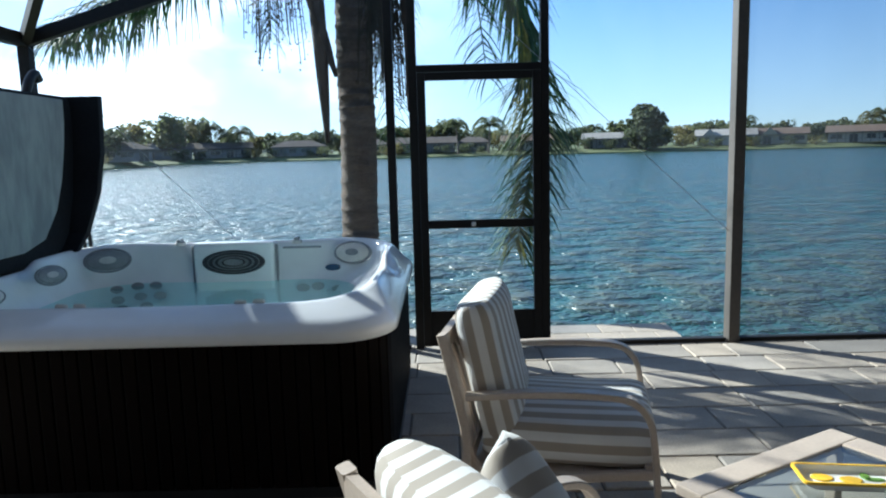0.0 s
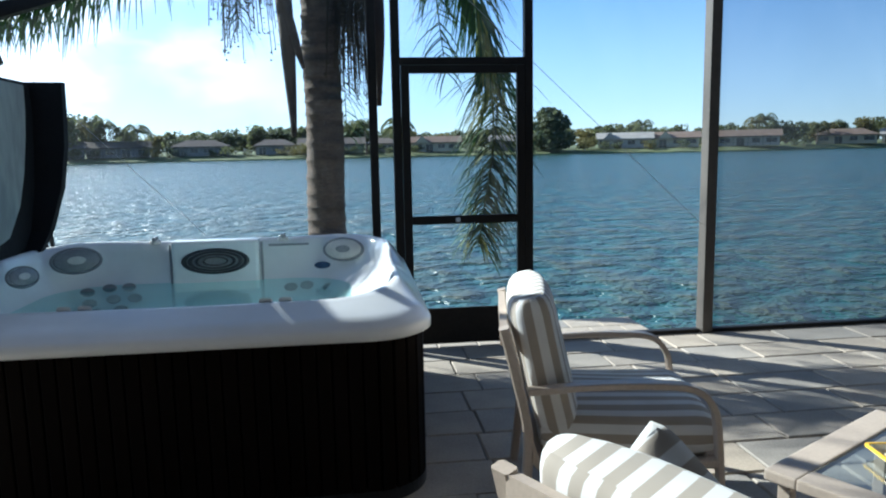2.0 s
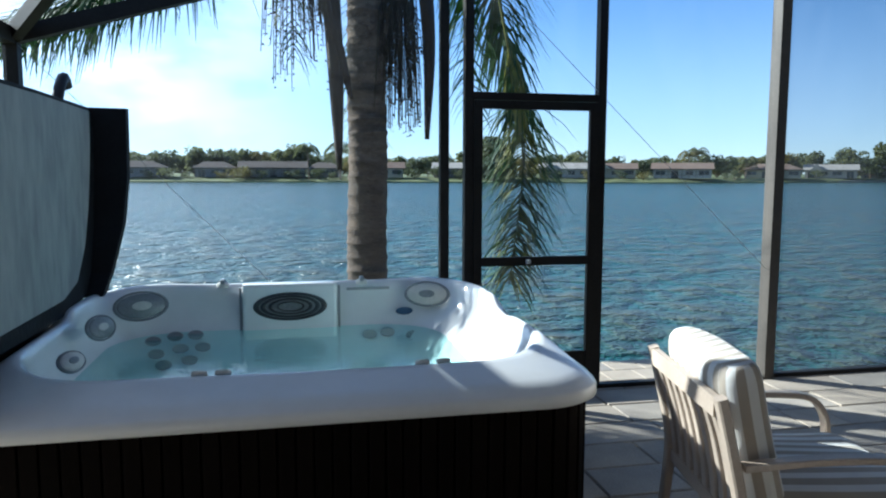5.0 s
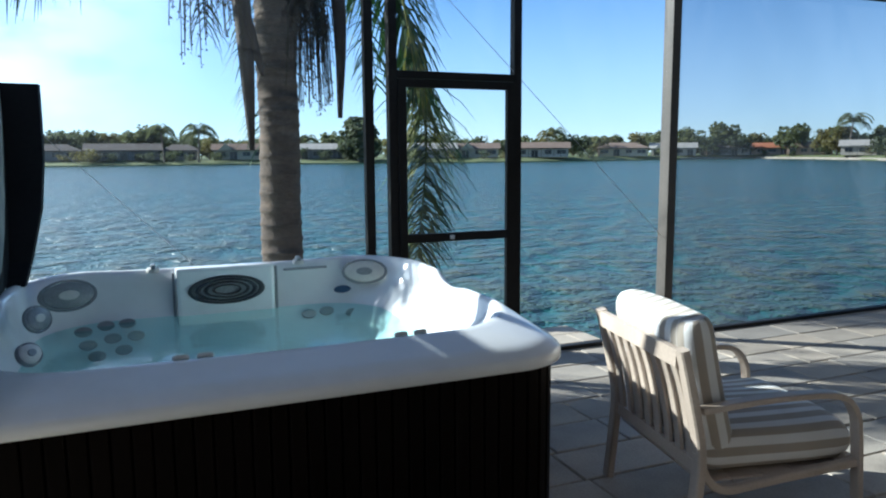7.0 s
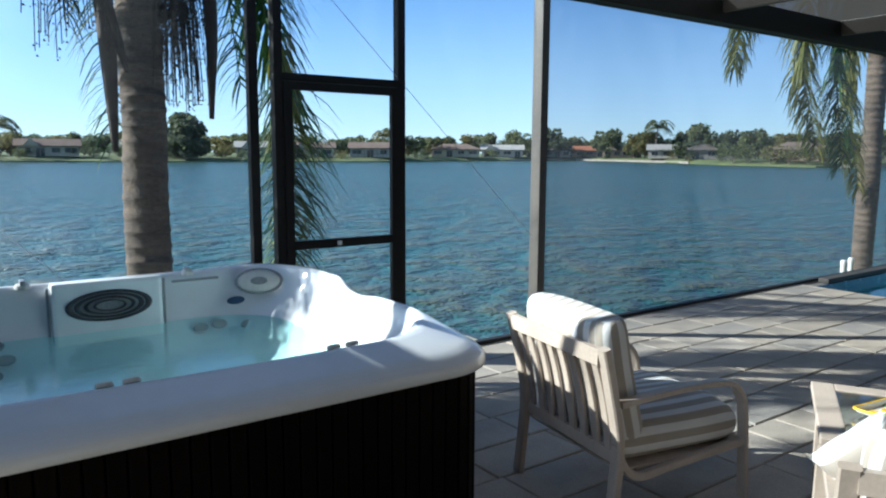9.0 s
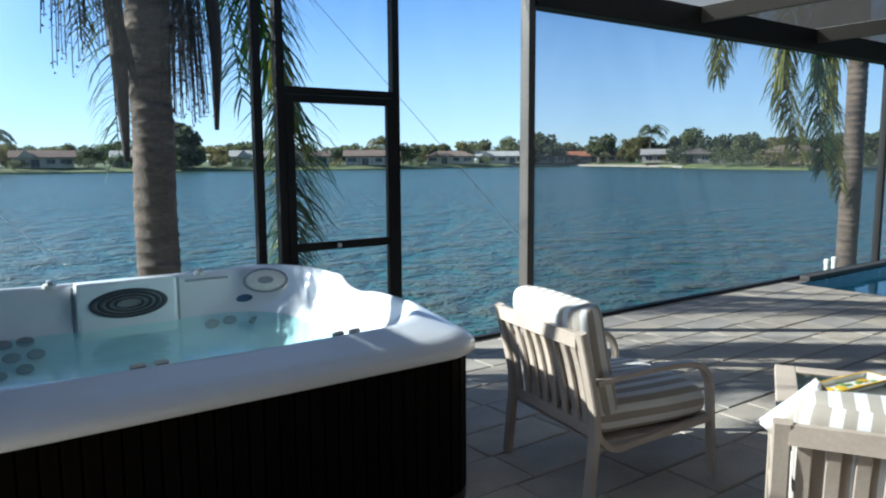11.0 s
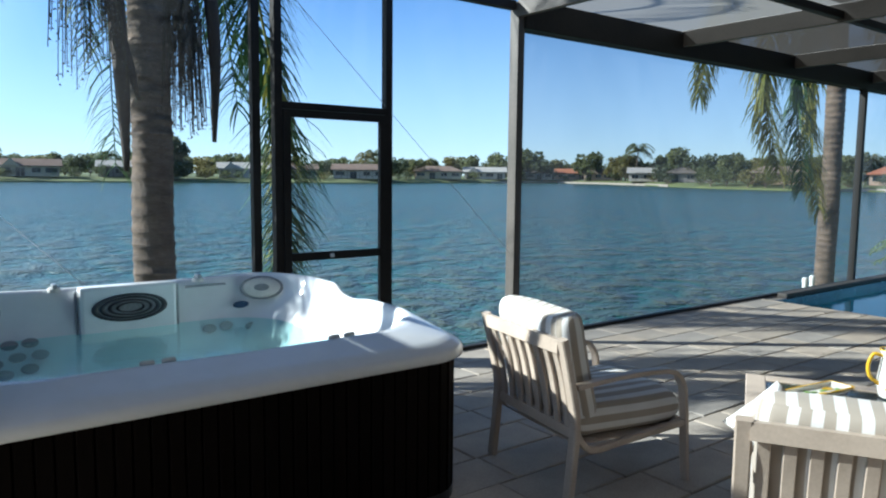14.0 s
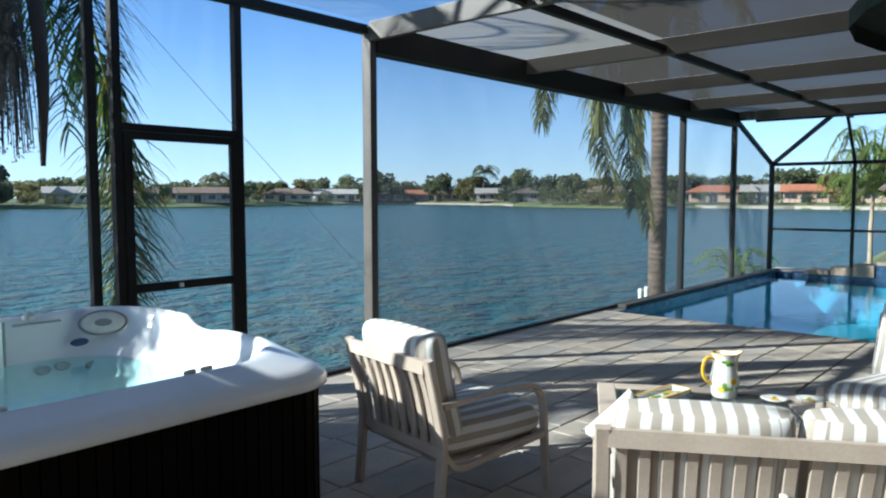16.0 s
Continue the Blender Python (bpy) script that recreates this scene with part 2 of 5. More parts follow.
M_JOINT = surface("joint_sand", (0.20, 0.18, 0.16), (0.12, 0.11, 0.10), 0.95, 0, 4, 120, 0.5, 0.003)
M_ACRYLIC = surface("white_acrylic", (0.84, 0.845, 0.85), (0.79, 0.795, 0.80), 0.14, 0, 2, 12, 0.04, 0.001)
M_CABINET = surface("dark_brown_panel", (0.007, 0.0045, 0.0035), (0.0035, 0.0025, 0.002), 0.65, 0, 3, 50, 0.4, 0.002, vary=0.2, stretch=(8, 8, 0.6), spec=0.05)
M_VINYL = surface("grey_vinyl", (0.37, 0.385, 0.37), (0.22, 0.235, 0.235), 0.6, 0, 3.2, 11, 0.25, 0.004, stretch=(1, 1.3, 0.45))
M_BLACKVINYL = surface("black_vinyl", (0.010, 0.010, 0.011), (0.005, 0.005, 0.006), 0.65, 0, 4, 40, 0.5, 0.004, spec=0.2)
M_BLACK = surface("black_plastic", (0.016, 0.016, 0.017), (0.008, 0.008, 0.009), 0.4, 0, 6, 60, 0.1, 0.001)
M_GREYPLASTIC = surface("grey_plastic", (0.30, 0.31, 0.32), (0.20, 0.21, 0.22), 0.35, 0, 8, 70, 0.1, 0.001)
M_DARKGREY = surface("dark_grey_plastic", (0.055, 0.062, 0.07), (0.035, 0.04, 0.046), 0.35, 0, 8, 70, 0.1, 0.001)
M_PILLOWGREY = surface("pale_grey_pad", (0.66, 0.64, 0.60), (0.55, 0.53, 0.50), 0.5, 0, 8, 80, 0.2, 0.001)
M_FRAME = surface("taupe_painted_metal", (0.50, 0.415, 0.335), (0.41, 0.335, 0.27), 0.42, 0.0, 5, 80, 0.12, 0.001)
M_STRIPE = stripe_mat()
M_GLASS = glass_mat("tinted_table_glass", (0.72, 0.80, 0.80))
M_WHITEGLAZE = surface("white_glaze", (0.86, 0.85, 0.80), (0.80, 0.79, 0.74), 0.12, 0, 6, 40, 0.05, 0.001)
M_YELLOW = surface("yellow_glaze", (0.85, 0.55, 0.03), (0.72, 0.42, 0.02), 0.25, 0, 12, 60, 0.1, 0.001)
M_GREEN = surface("green_glaze", (0.20, 0.36, 0.05), (0.10, 0.22, 0.03), 0.3, 0, 12, 60, 0.1, 0.001)
M_TUBWATER = water_mat("tub_water", (0.62, 0.985, 0.99), 0.04, 7, (1, 1, 1), 0.014, 0.5, 1.5)
M_POOLWATER = water_mat("pool_water", (0.24, 0.66, 0.84), 0.02, 2.2, (0.6, 1.2, 1), 0.05, 0.25)
M_POOLSHELL = surface("pool_plaster", (0.34, 0.60, 0.68), (0.27, 0.51, 0.60), 0.7, 0, 0.8, 30, 0.3, 0.003)
M_POOLTILE = surface("dark_blue_tile", (0.05, 0.10, 0.18), (0.03, 0.06, 0.11), 0.25, 0, 6, 40, 0.1, 0.001)
M_KERB = surface("dark_kerb_stone", (0.075, 0.068, 0.06), (0.04, 0.036, 0.032), 0.7, 0, 4, 50, 0.5, 0.003)
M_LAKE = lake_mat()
M_BARK = surface("palm_bark", (0.175, 0.128, 0.092), (0.060, 0.045, 0.034), 0.9, 0, 4, 34, 0.9, 0.02, stretch=(1, 1, 3.5))
M_SPATHE = surface("dry_brown_bract", (0.050, 0.032, 0.021), (0.018, 0.012, 0.009), 0.8, 0, 4, 40, 0.7, 0.006, stretch=(3, 3, 0.4))
M_FROND = leaf_mat("palm_leaflets", (0.058, 0.118, 0.030), (0.016, 0.045, 0.015), 0.20)
M_PALEBARK = surface("pale_palm_bark", (0.40, 0.32, 0.23), (0.24, 0.19, 0.14), 0.9, 0, 3, 26, 0.7, 0.01)
M_FRONDBRIGHT = leaf_mat("bright_palm_leaflets", (0.22, 0.28, 0.055), (0.08, 0.13, 0.03), 0.4)
M_FRONDYELLOW = leaf_mat("yellowing_leaflets", (0.29, 0.26, 0.055), (0.075, 0.11, 0.028), 0.32)
M_STRAND = leaf_mat("brown_fruit_strands", (0.10, 0.075, 0.04), (0.035, 0.03, 0.02), 0.15)
# far foliage kept paler than real leaves, distance haze mixed into the colour
M_LEAF = leaf_mat("tree_leaves", (0.18, 0.19, 0.085), (0.10, 0.12, 0.055), 0.5)
M_LEAFDARK = leaf_mat("dark_tree_leaves", (0.12, 0.14, 0.075), (0.07, 0.085, 0.045), 0.5)
M_LEAFYELLOW = leaf_mat("olive_tree_leaves", (0.23, 0.20, 0.075), (0.13, 0.125, 0.05), 0.5)
M_WOODY = surface("tree_bark", (0.22, 0.17, 0.13), (0.12, 0.09, 0.07), 0.9, 0, 2, 14, 0.7, 0.02)
M_GRASS = surface("lawn", (0.125, 0.145, 0.045), (0.07, 0.088, 0.03), 0.95, 0, 0.15, 3.0, 0.8, 0.05)
M_SEAWALL = surface("concrete_cap", (0.32, 0.285, 0.23), (0.23, 0.205, 0.17), 0.85, 0, 0.6, 8, 0.5, 0.01)
M_STONE = surface("brown_stone", (0.42, 0.33, 0.24), (0.26, 0.20, 0.15), 0.85, 0, 3, 30, 0.8, 0.01, vary=0.15)
# kept dark so the unseen house side bounces little light
M_STUCCO = surface("brown_stucco", (0.15, 0.13, 0.11), (0.11, 0.095, 0.08), 0.9, 0, 1, 60, 0.6, 0.004)
M_PVC = surface("white_pvc", (0.8, 0.8, 0.78), (0.7, 0.7, 0.68), 0.4, 0, 5, 50, 0.1, 0.001)
M_STEEL = surface("cable_steel", (0.35, 0.35, 0.36), (0.25, 0.25, 0.26), 0.4, 0.8, 10, 100, 0.1, 0.0005)
M_UMBRELLA = surface("dark_green_canvas", (0.010, 0.024, 0.02), (0.006, 0.015, 0.012), 0.9, 0, 4, 200, 0.4, 0.002)
WALLS = [surface("house_wall_" + n, c, tuple(v * 0.85 for v in c), 0.9, 0, 0.3, 4, 0.3, 0.01, spec=0.1) for n, c in
         (("white", (0.43, 0.39, 0.33)), ("cream", (0.48, 0.41, 0.29)), ("grey", (0.26, 0.24, 0.22)), ("pink", (0.46, 0.34, 0.26)))]
ROOFS = [surface("house_roof_" + n, c, tuple(v * 0.75 for v in c), 0.95, 0, 0.4, 3, 0.6, 0.05, spec=0.05) for n, c in
         (("grey", (0.15, 0.13, 0.115)), ("brown", (0.20, 0.15, 0.12)), ("red", (0.36, 0.15, 0.085)), ("pale", (0.36, 0.34, 0.31)))]
M_DARKPANE = surface("dark_window_pane", (0.035, 0.04, 0.045), (0.02, 0.022, 0.025), 0.12, 0, 0.5, 5, 0.02, 0.001)

# ---- building helpers ----


def finish(bm, name, material, smooth=False):
    me = bpy.data.meshes.new(name)
    bmesh.ops.recalc_face_normals(bm, faces=bm.faces[:])
    bm.to_mesh(me)
    bm.free()
    me.materials.append(material)
    if smooth:
        me.polygons.foreach_set("use_smooth", [True] * len(me.polygons))
    return me


def part(name, bm, material, parent, label="", smooth=False):
    ob = new(name, finish(bm, name, material, smooth))
    ob.parent = parent
    if label:
        ob["label"] = label
    return ob


def shared(name, me, parent, m):
    ob = new(name, me)
    ob.parent = parent
    ob.matrix_local = m
    return ob


def thing(name, m, label, category, group="", kind=""):
    ob = new(name)
    ob.empty_display_size = 0.1
    ob.matrix_world = m
    return tagged(ob, label, category, group, kind)


def solid(name, bm, material, label, category="", kind="", group="", smooth=False):
    return tagged(new(name, finish(bm, name, material, smooth)), label, category, group, kind)


def box(bm, x0, x1, y0, y1, z0, z1, bev=0.0):
    vs = [bm.verts.new((x, y, z)) for x in (x0, x1) for y in (y0, y1) for z in (z0, z1)]
    fs = [bm.faces.new([vs[i] for i in f]) for f in ((0, 1, 3, 2), (4, 6, 7, 5), (0, 4, 5, 1), (2, 3, 7, 6), (0, 2, 6, 4), (1, 5, 7, 3))]
    if bev:
        edges = list({e for f in fs for e in f.edges})
        bmesh.ops.bevel(bm, geom=edges, offset=bev, segments=2, affect="EDGES", profile=0.6)
    return bm


def boxed(x0, x1, y0, y1, z0, z1, bev=0.0):
    return box(bmesh.new(), x0, x1, y0, y1, z0, z1, bev)


def beam(bm, a, b, w, h, up=(0, 0, 1)):
    """A bar with a rectangular section from a to b."""
    a, b = Vector(a), Vector(b)
    d = (b - a).normalized()
    s = d.cross(Vector(up))
    s = s.normalized() if s.length > 1e-4 else Vector((1, 0, 0))
    u = s.cross(d)
    rings = [[bm.verts.new(p + s * w / 2 * i + u * h / 2 * j) for i, j in ((-1, -1), (1, -1), (1, 1), (-1, 1))] for p in (a, b)]
    for k in range(4):
        bm.faces.new((rings[0][k], rings[0][(k + 1) % 4], rings[1][(k + 1) % 4], rings[1][k]))
    bm.faces.new(rings[0][::-1])
    bm.faces.new(rings[1])
    return bm


def smooth_line(pts, steps=6):
    pts = [Vector(p) for p in pts]
    ext = [pts[0] * 2 - pts[1], *pts, pts[-1] * 2 - pts[-2]]
    out = []
    for i in range(1, len(ext) - 2):
        p0, p1, p2, p3 = ext[i - 1:i + 3]
        for k in range(steps):
            t = k / steps
            out.append(0.5 * (2 * p1 + (p2 - p0) * t + (2 * p0 - 5 * p1 + 4 * p2 - p3) * t * t + (3 * p1 - p0 - 3 * p2 + p3) * t ** 3))
    return out + [pts[-1]]


def sweep(bm, line, radius, sides=8, flat=None, caps=True):
    """A tube along a line; radius: a number or a function of 0..1; flat: (side vector, half width, half height) for a flat bar."""
    n, rings, ref = len(line), [], None
    for i, p in enumerate(line):
        d = (line[min(i + 1, n - 1)] - line[max(i - 1, 0)]).normalized()
        if flat:
            s = Vector(flat[0])
            u = s.cross(d).normalized()
            w, h = flat[1], flat[2]
            ch = min(w, h) * 0.35
            prof = ((-w, -h + ch), (-w + ch, -h), (w - ch, -h), (w, -h + ch), (w, h - ch), (w - ch, h), (-w + ch, h), (-w, h - ch))
            rings.append([bm.verts.new(p + s * a + u * b) for a, b in prof])
        else:
            if ref is None:
                ref = d.orthogonal().normalized()
            ref = (ref - d * ref.dot(d)).normalized()
            u = d.cross(ref)
            r = radius(i / (n - 1)) if callable(radius) else radius
            rings.append([bm.verts.new(p + (ref * math.cos(q) + u * math.sin(q)) * r) for q in (2 * math.pi * k / sides for k in range(sides))])
    m = len(rings[0])
    for a, b in zip(rings, rings[1:]):
        for k in range(m):
            bm.faces.new((a[k], a[(k + 1) % m], b[(k + 1) % m], b[k]))
    if caps:
        bm.faces.new(rings[0][::-1])
        bm.faces.new(rings[-1])
    return bm


def loft(bm, rings, closed_bottom=False, closed_top=False):
    rows = [[bm.verts.new(p) for p in r] for r in rings]
    m = len(rows[0])
    for a, b in zip(rows, rows[1:]):
        for k in range(m):
            bm.faces.new((a[k], a[(k + 1) % m], b[(k + 1) % m], b[k]))
    if closed_bottom:
        bm.faces.new(rows[0][::-1])
    if closed_top:
        bm.faces.new(rows[-1])
    return bm


def lathe(profile, sides=28, cx=0.0, cy=0.0, sx=1.0, sy=1.0):
    return [[(cx + r * sx * math.cos(2 * math.pi * k / sides), cy + r * sy * math.sin(2 * math.pi * k / sides), z) for k in range(sides)] for r, z in profile]


def disc(bm, centre, nrm, rx, ry, thick, sides=24, hole=0.0):
    """An oval plate or ring with its axis along nrm."""
    nrm = Vector(nrm).normalized()
    s = Vector((0, 0, 1)).cross(nrm)
    s = s.normalized() if s.length > 1e-3 else Vector((1, 0, 0))
    u = nrm.cross(s)
    c = Vector(centre)
    prof = [(hole, 0), (1, 0), (1, 0.6), (0.94, 1), (hole + 0.05, 1), (hole, 0.7)] if hole else [(1, 0), (1, 0.6), (0.9, 1)]
    rings = [[c + (s * rx * math.cos(q) + u * ry * math.sin(q)) * k + nrm * thick * h for q in (2 * math.pi * i / sides for i in range(sides))] for k, h in prof]
    if hole:
        rings.append(rings[0])
        return loft(bm, rings)
    return loft(bm, rings, True, True)


# ---- lake, shores, ground ----
WATER = -1.0


def near_shore(x):
    pts = [(-400, 14), (-30, 11), (-6, 9.8), (10.8, 9.6), (13.2, 7.6), (15, 6.9), (40, 9.0), (400, 20)]
    for (xa, ya), (xb, yb) in zip(pts, pts[1:]):
        if x <= xb:
            return ya + (yb - ya) * (x - xa) / (xb - xa)
    return pts[-1][1]


def build_near_ground():
    xs = [-400, -200, -100, -60, -30, -15, -8, -4.71, -4.7, -3, -1, 1, 3, 5, 7, 9, 10.8, 12, 12.99, 13.0, 14, 15, 17, 20, 25, 32, 40, 60, 100, 200, 400]
    ys = [-400, -60, -20, -6, -2.81, -2.8, 2, 7.14, 7.15]
    bm = bmesh.new()
    rows = []
    for x in xs:
        row = []
        for y in ys:
            under = -4.71 < x < 13.0 and -2.81 < y < 7.15
            row.append(bm.verts.new((x, min(y, near_shore(x) - 0.9 + (0.001 * y)), -2.6 if under else -0.26 + 0.02 * math.sin(x * 1.3 + y))))
        s = near_shore(x)
        for f, z in ((0.35, -0.40), (0.75, -0.75), (1.0, -1.02), (1.5, -1.6), (4, -2.5)):
            y0 = max(7.15, 0) if s > 8.0 else s - 0.8
            row.append(bm.verts.new((x, y0 + (s - y0) * f, z)))
        rows.append(row)
    for a, b in zip(rows, rows[1:]):
        for k in range(len(a) - 1):
            bm.faces.new((a[k], b[k], b[k + 1], a[k + 1]))
    solid("ground", bm, M_GRASS, "grassy lake bank sloping down to the water", kind="structure")


build_near_ground()

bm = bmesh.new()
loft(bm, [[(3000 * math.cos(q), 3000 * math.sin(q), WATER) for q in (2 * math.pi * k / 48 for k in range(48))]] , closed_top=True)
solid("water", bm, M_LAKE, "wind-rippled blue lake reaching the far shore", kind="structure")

SHORE = [(-80, 60), (-60, 75), (-45, 90), (-35, 105), (-28, 128), (-25, 145), (-22, 178), (-18, 196), (-8, 192), (5, 188), (18, 192), (30, 198), (40, 240),
         (46, 268), (52, 225), (56, 185), (62, 166), (68, 172), (75, 165), (82, 155), (92, 140), (110, 120)]


def shore_dist(h):
    for (ha, da), (hb, db) in zip(SHORE, SHORE[1:]):
        if h <= hb:
            return da + (db - da) * max(0, (h - ha) / (hb - ha))
    return SHORE[-1][1]


def polar(h, d, z=0.0):
    return Vector((-2.5 + d * math.sin(radians(h)), 2.2 + d * math.cos(radians(h)), z))


bm = bmesh.new()
hs = np.arange(-80, 110.1, 1.5)
loft_rows = []
for h in hs:
    d = shore_dist(h) + 1.2 * math.sin(h * 1.7)
    loft_rows.append([bm.verts.new(polar(h, d + o, z)) for o, z in ((0, -1.6), (0.1, -0.75), (1.5, -0.55), (8, 0.1), (30, 0.3), (120, 0.3), (2400, 0.3))])
for a, b in zip(loft_rows, loft_rows[1:]):
    for k in range(len(a) - 1):
        bm.faces.new((a[k], b[k], b[k + 1], a[k + 1]))
solid("far_shore_ground", bm, M_GRASS, "green lawns along the far lake shore", kind="structure")


def seawall(h0, h1):
    bm = bmesh.new()
    rings = []
    for h in np.arange(h0, h1 + 0.01, 0.75):
        d = shore_dist(h) + 1.2 * math.sin(h * 1.7)
        rings.append([polar(h, d + o, z) for o, z in ((-0.35, -1.5), (-0.35, -0.38), (0.9, -0.38), (0.9, -1.5))])
    loft(bm, rings, True, True)
    solid("seawall", bm, M_SEAWALL, "pale concrete seawall along the far shore", kind="structure")


seawall(40.5, 54)
seawall(64, 84)

# ---- far houses ----


def house(h, width, wall, roof, style, back=9.0, storey=2.4, turn=0.0):
    d = shore_dist(h) + back
    c = polar(h, d, 0.25)
    th = thing("house", pose(c.x, c.y, c.z, 0, 0, -h + turn), "single-storey " + ("white cream grey pink".split()[wall]) + " house with " + ("grey brown red pale".split()[roof]) + " roof on the shore", "house", "houses on the far shore")
    w, dep = width / 2, 9.0
    part("wall", boxed(-w, w, 0, dep, 0, storey), WALLS[wall], th)
    bm = bmesh.new()
    o, rh = 0.7, 1.55 + 0.02 * width
    inset = 0.12 * width if style == "hip" else 0.0
    ridge_a, ridge_b = (-w + inset * 2 - (o if not inset else 0), dep / 2, storey + rh), (w - inset * 2 + (o if not inset else 0), dep / 2, storey + rh)
    low = [bm.verts.new(p) for p in ((-w - o, -o, storey - 0.05), (w + o, -o, storey - 0.05), (w + o, dep + o, storey - 0.05), (-w - o, dep + o, storey - 0.05))]
    eave = [bm.verts.new((v.co.x, v.co.y, storey + 0.15)) for v in low]
    ra, rb = bm.verts.new(ridge_a), bm.verts.new(ridge_b)
    for k in range(4):
        bm.faces.new((low[k], low[(k + 1) % 4], eave[(k + 1) % 4], eave[k]))
    bm.faces.new(low[::-1])
    bm.faces.new((eave[0], eave[1], rb, ra))
    bm.faces.new((eave[2], eave[3], ra, rb))
    bm.faces.new((eave[1], eave[2], rb))
    bm.faces.new((eave[3], eave[0], ra))
    part("roof", bm, ROOFS[roof], th)
    if style == "gable":
        g = part("gable", loft(bmesh.new(), [[(-1.9, -0.9, storey), (1.9, -0.9, storey), (0, -0.9, storey + 1.9)], [(-1.9, 2.5, storey), (1.9, 2.5, storey), (0, 2.5, storey + 1.9)]], True, True), WALLS[wall], th)
        g.location.x = -w * 0.55
    n = max(3, int(width / 3.2))
    for k in range(n):
        x = -w + (k + 0.5) * width / n
        wide = 0.9 if (k * 7 + int(h)) % 3 else 1.25
        tall0 = 0.05 if (k + int(h)) % 3 == 1 else 0.95
        win = part("window", boxed(x - wide - 0.08, x + wide + 0.08, -0.06, 0.05, tall0 - 0.08 if tall0 > 0.5 else 0.0, 2.06), WALLS[0], th)
        part("pane", boxed(x - wide, x - 0.04, -0.10, -0.02, tall0, 1.98), M_DARKPANE, win)
        part("pane", boxed(x + 0.04, x + wide, -0.10, -0.02, tall0, 1.98), M_DARKPANE, win)
    if style == "lanai":
        bmf = bmesh.new()
        for k in range(7):
            x = -w * 0.7 + k * w * 1.4 / 6
            beam(bmf, (x, -4.0, 0), (x, -4.0, 2.5), 0.09, 0.09, (0, 1, 0))
            beam(bmf, (x, -4.0, 2.5), (x, -0.5, 2.9), 0.08, 0.08)
        beam(bmf, (-w * 0.7, -4, 2.5), (w * 0.7, -4, 2.5), 0.1, 0.1)
        beam(bmf, (-w * 0.7, -4, 0.9), (w * 0.7, -4, 0.9), 0.06, 0.06)
        part("screen_porch", bmf, M_BRONZE, th)


# left-hand houses take the grey walls, their backlit shade put into the colour
for row in [(-24.4, 16, 2, 0, "hip", 12), (-20.6, 12, 2, 0, "gable", 14), (-16.7, 15, 2, 0, "lanai", 9), (-11.0, 14, 2, 0, "hip", 8), (-5.6, 10, 2, 0, "hip", 10),
            (-1.3, 17, 2, 0, "lanai", 8), (2.6, 8, 2, 0, "hip", 14), (6.8, 13, 1, 1, "gable", 8), (13.0, 13, 2, 3, "lanai", 10), (21.4, 14, 0, 3, "gable", 9), (25.2, 11, 1, 1, "gable", 10),
            (30.1, 15, 0, 1, "lanai", 8), (36.3, 15, 1, 1, "hip", 9), (40.0, 14, 0, 3, "gable", 10), (43.6, 16, 0, 0, "lanai", 9), (46.4, 15, 3, 2, "hip", 14),
            (49.2, 13, 3, 1, "gable", 14), (53.0, 15, 0, 3, "lanai", 12), (55.6, 12, 2, 0, "hip", 18), (61.5, 11, 3, 1, "hip", 10), (69.0, 11, 3, 2, "hip", 12), (72.3, 8, 0, 3, "gable", 9), (75.2, 9, 3, 2, "lanai", 11), (81, 14, 3, 1, "hip", 12),
            (-32, 15, 2, 0, "hip", 12), (-40, 16, 2, 1, "hip", 12)]:
    house(*row)

# ---- far trees ----


def leaf_blob(bm, centre, radii, n, size, rnd):
    """Many small leaf clumps spread through an uneven crown."""
    lumps = [(Vector((rnd.uniform(-0.6, 0.6), rnd.uniform(-0.6, 0.6), rnd.uniform(-0.62, 0.5))), rnd.uniform(0.34, 0.52)) for _ in range(20)]
    lumps = [(p * (0.72 / p.length if p.length > 0.72 else 1), r) for p, r in lumps]
    for _ in range(n):
        lc, lr = rnd.choice(lumps)
        v = Vector((rnd.gauss(0, 1), rnd.gauss(0, 1), rnd.gauss(0, 1))).normalized() * lr * rnd.uniform(0.6, 1.05)
        p = lc + v
        p = Vector((p.x * radii[0], p.y * radii[1], p.z * radii[2])) + Vector(centre)
        q = Euler((rnd.uniform(-1, 1), rnd.uniform(-1, 1), rnd.uniform(0, 6.28))).to_matrix()
        s = size * rnd.uniform(0.6, 1.4)
        pts = [p + q @ Vector(c) * s for c in ((-0.5, -0.35, 0), (0.15, -0.5, 0.12), (0.55, 0.1, -0.05), (0.1, 0.5, 0.1), (-0.45, 0.3, 0))]
        bm.faces.new([bm.verts.new(c) for c in pts])


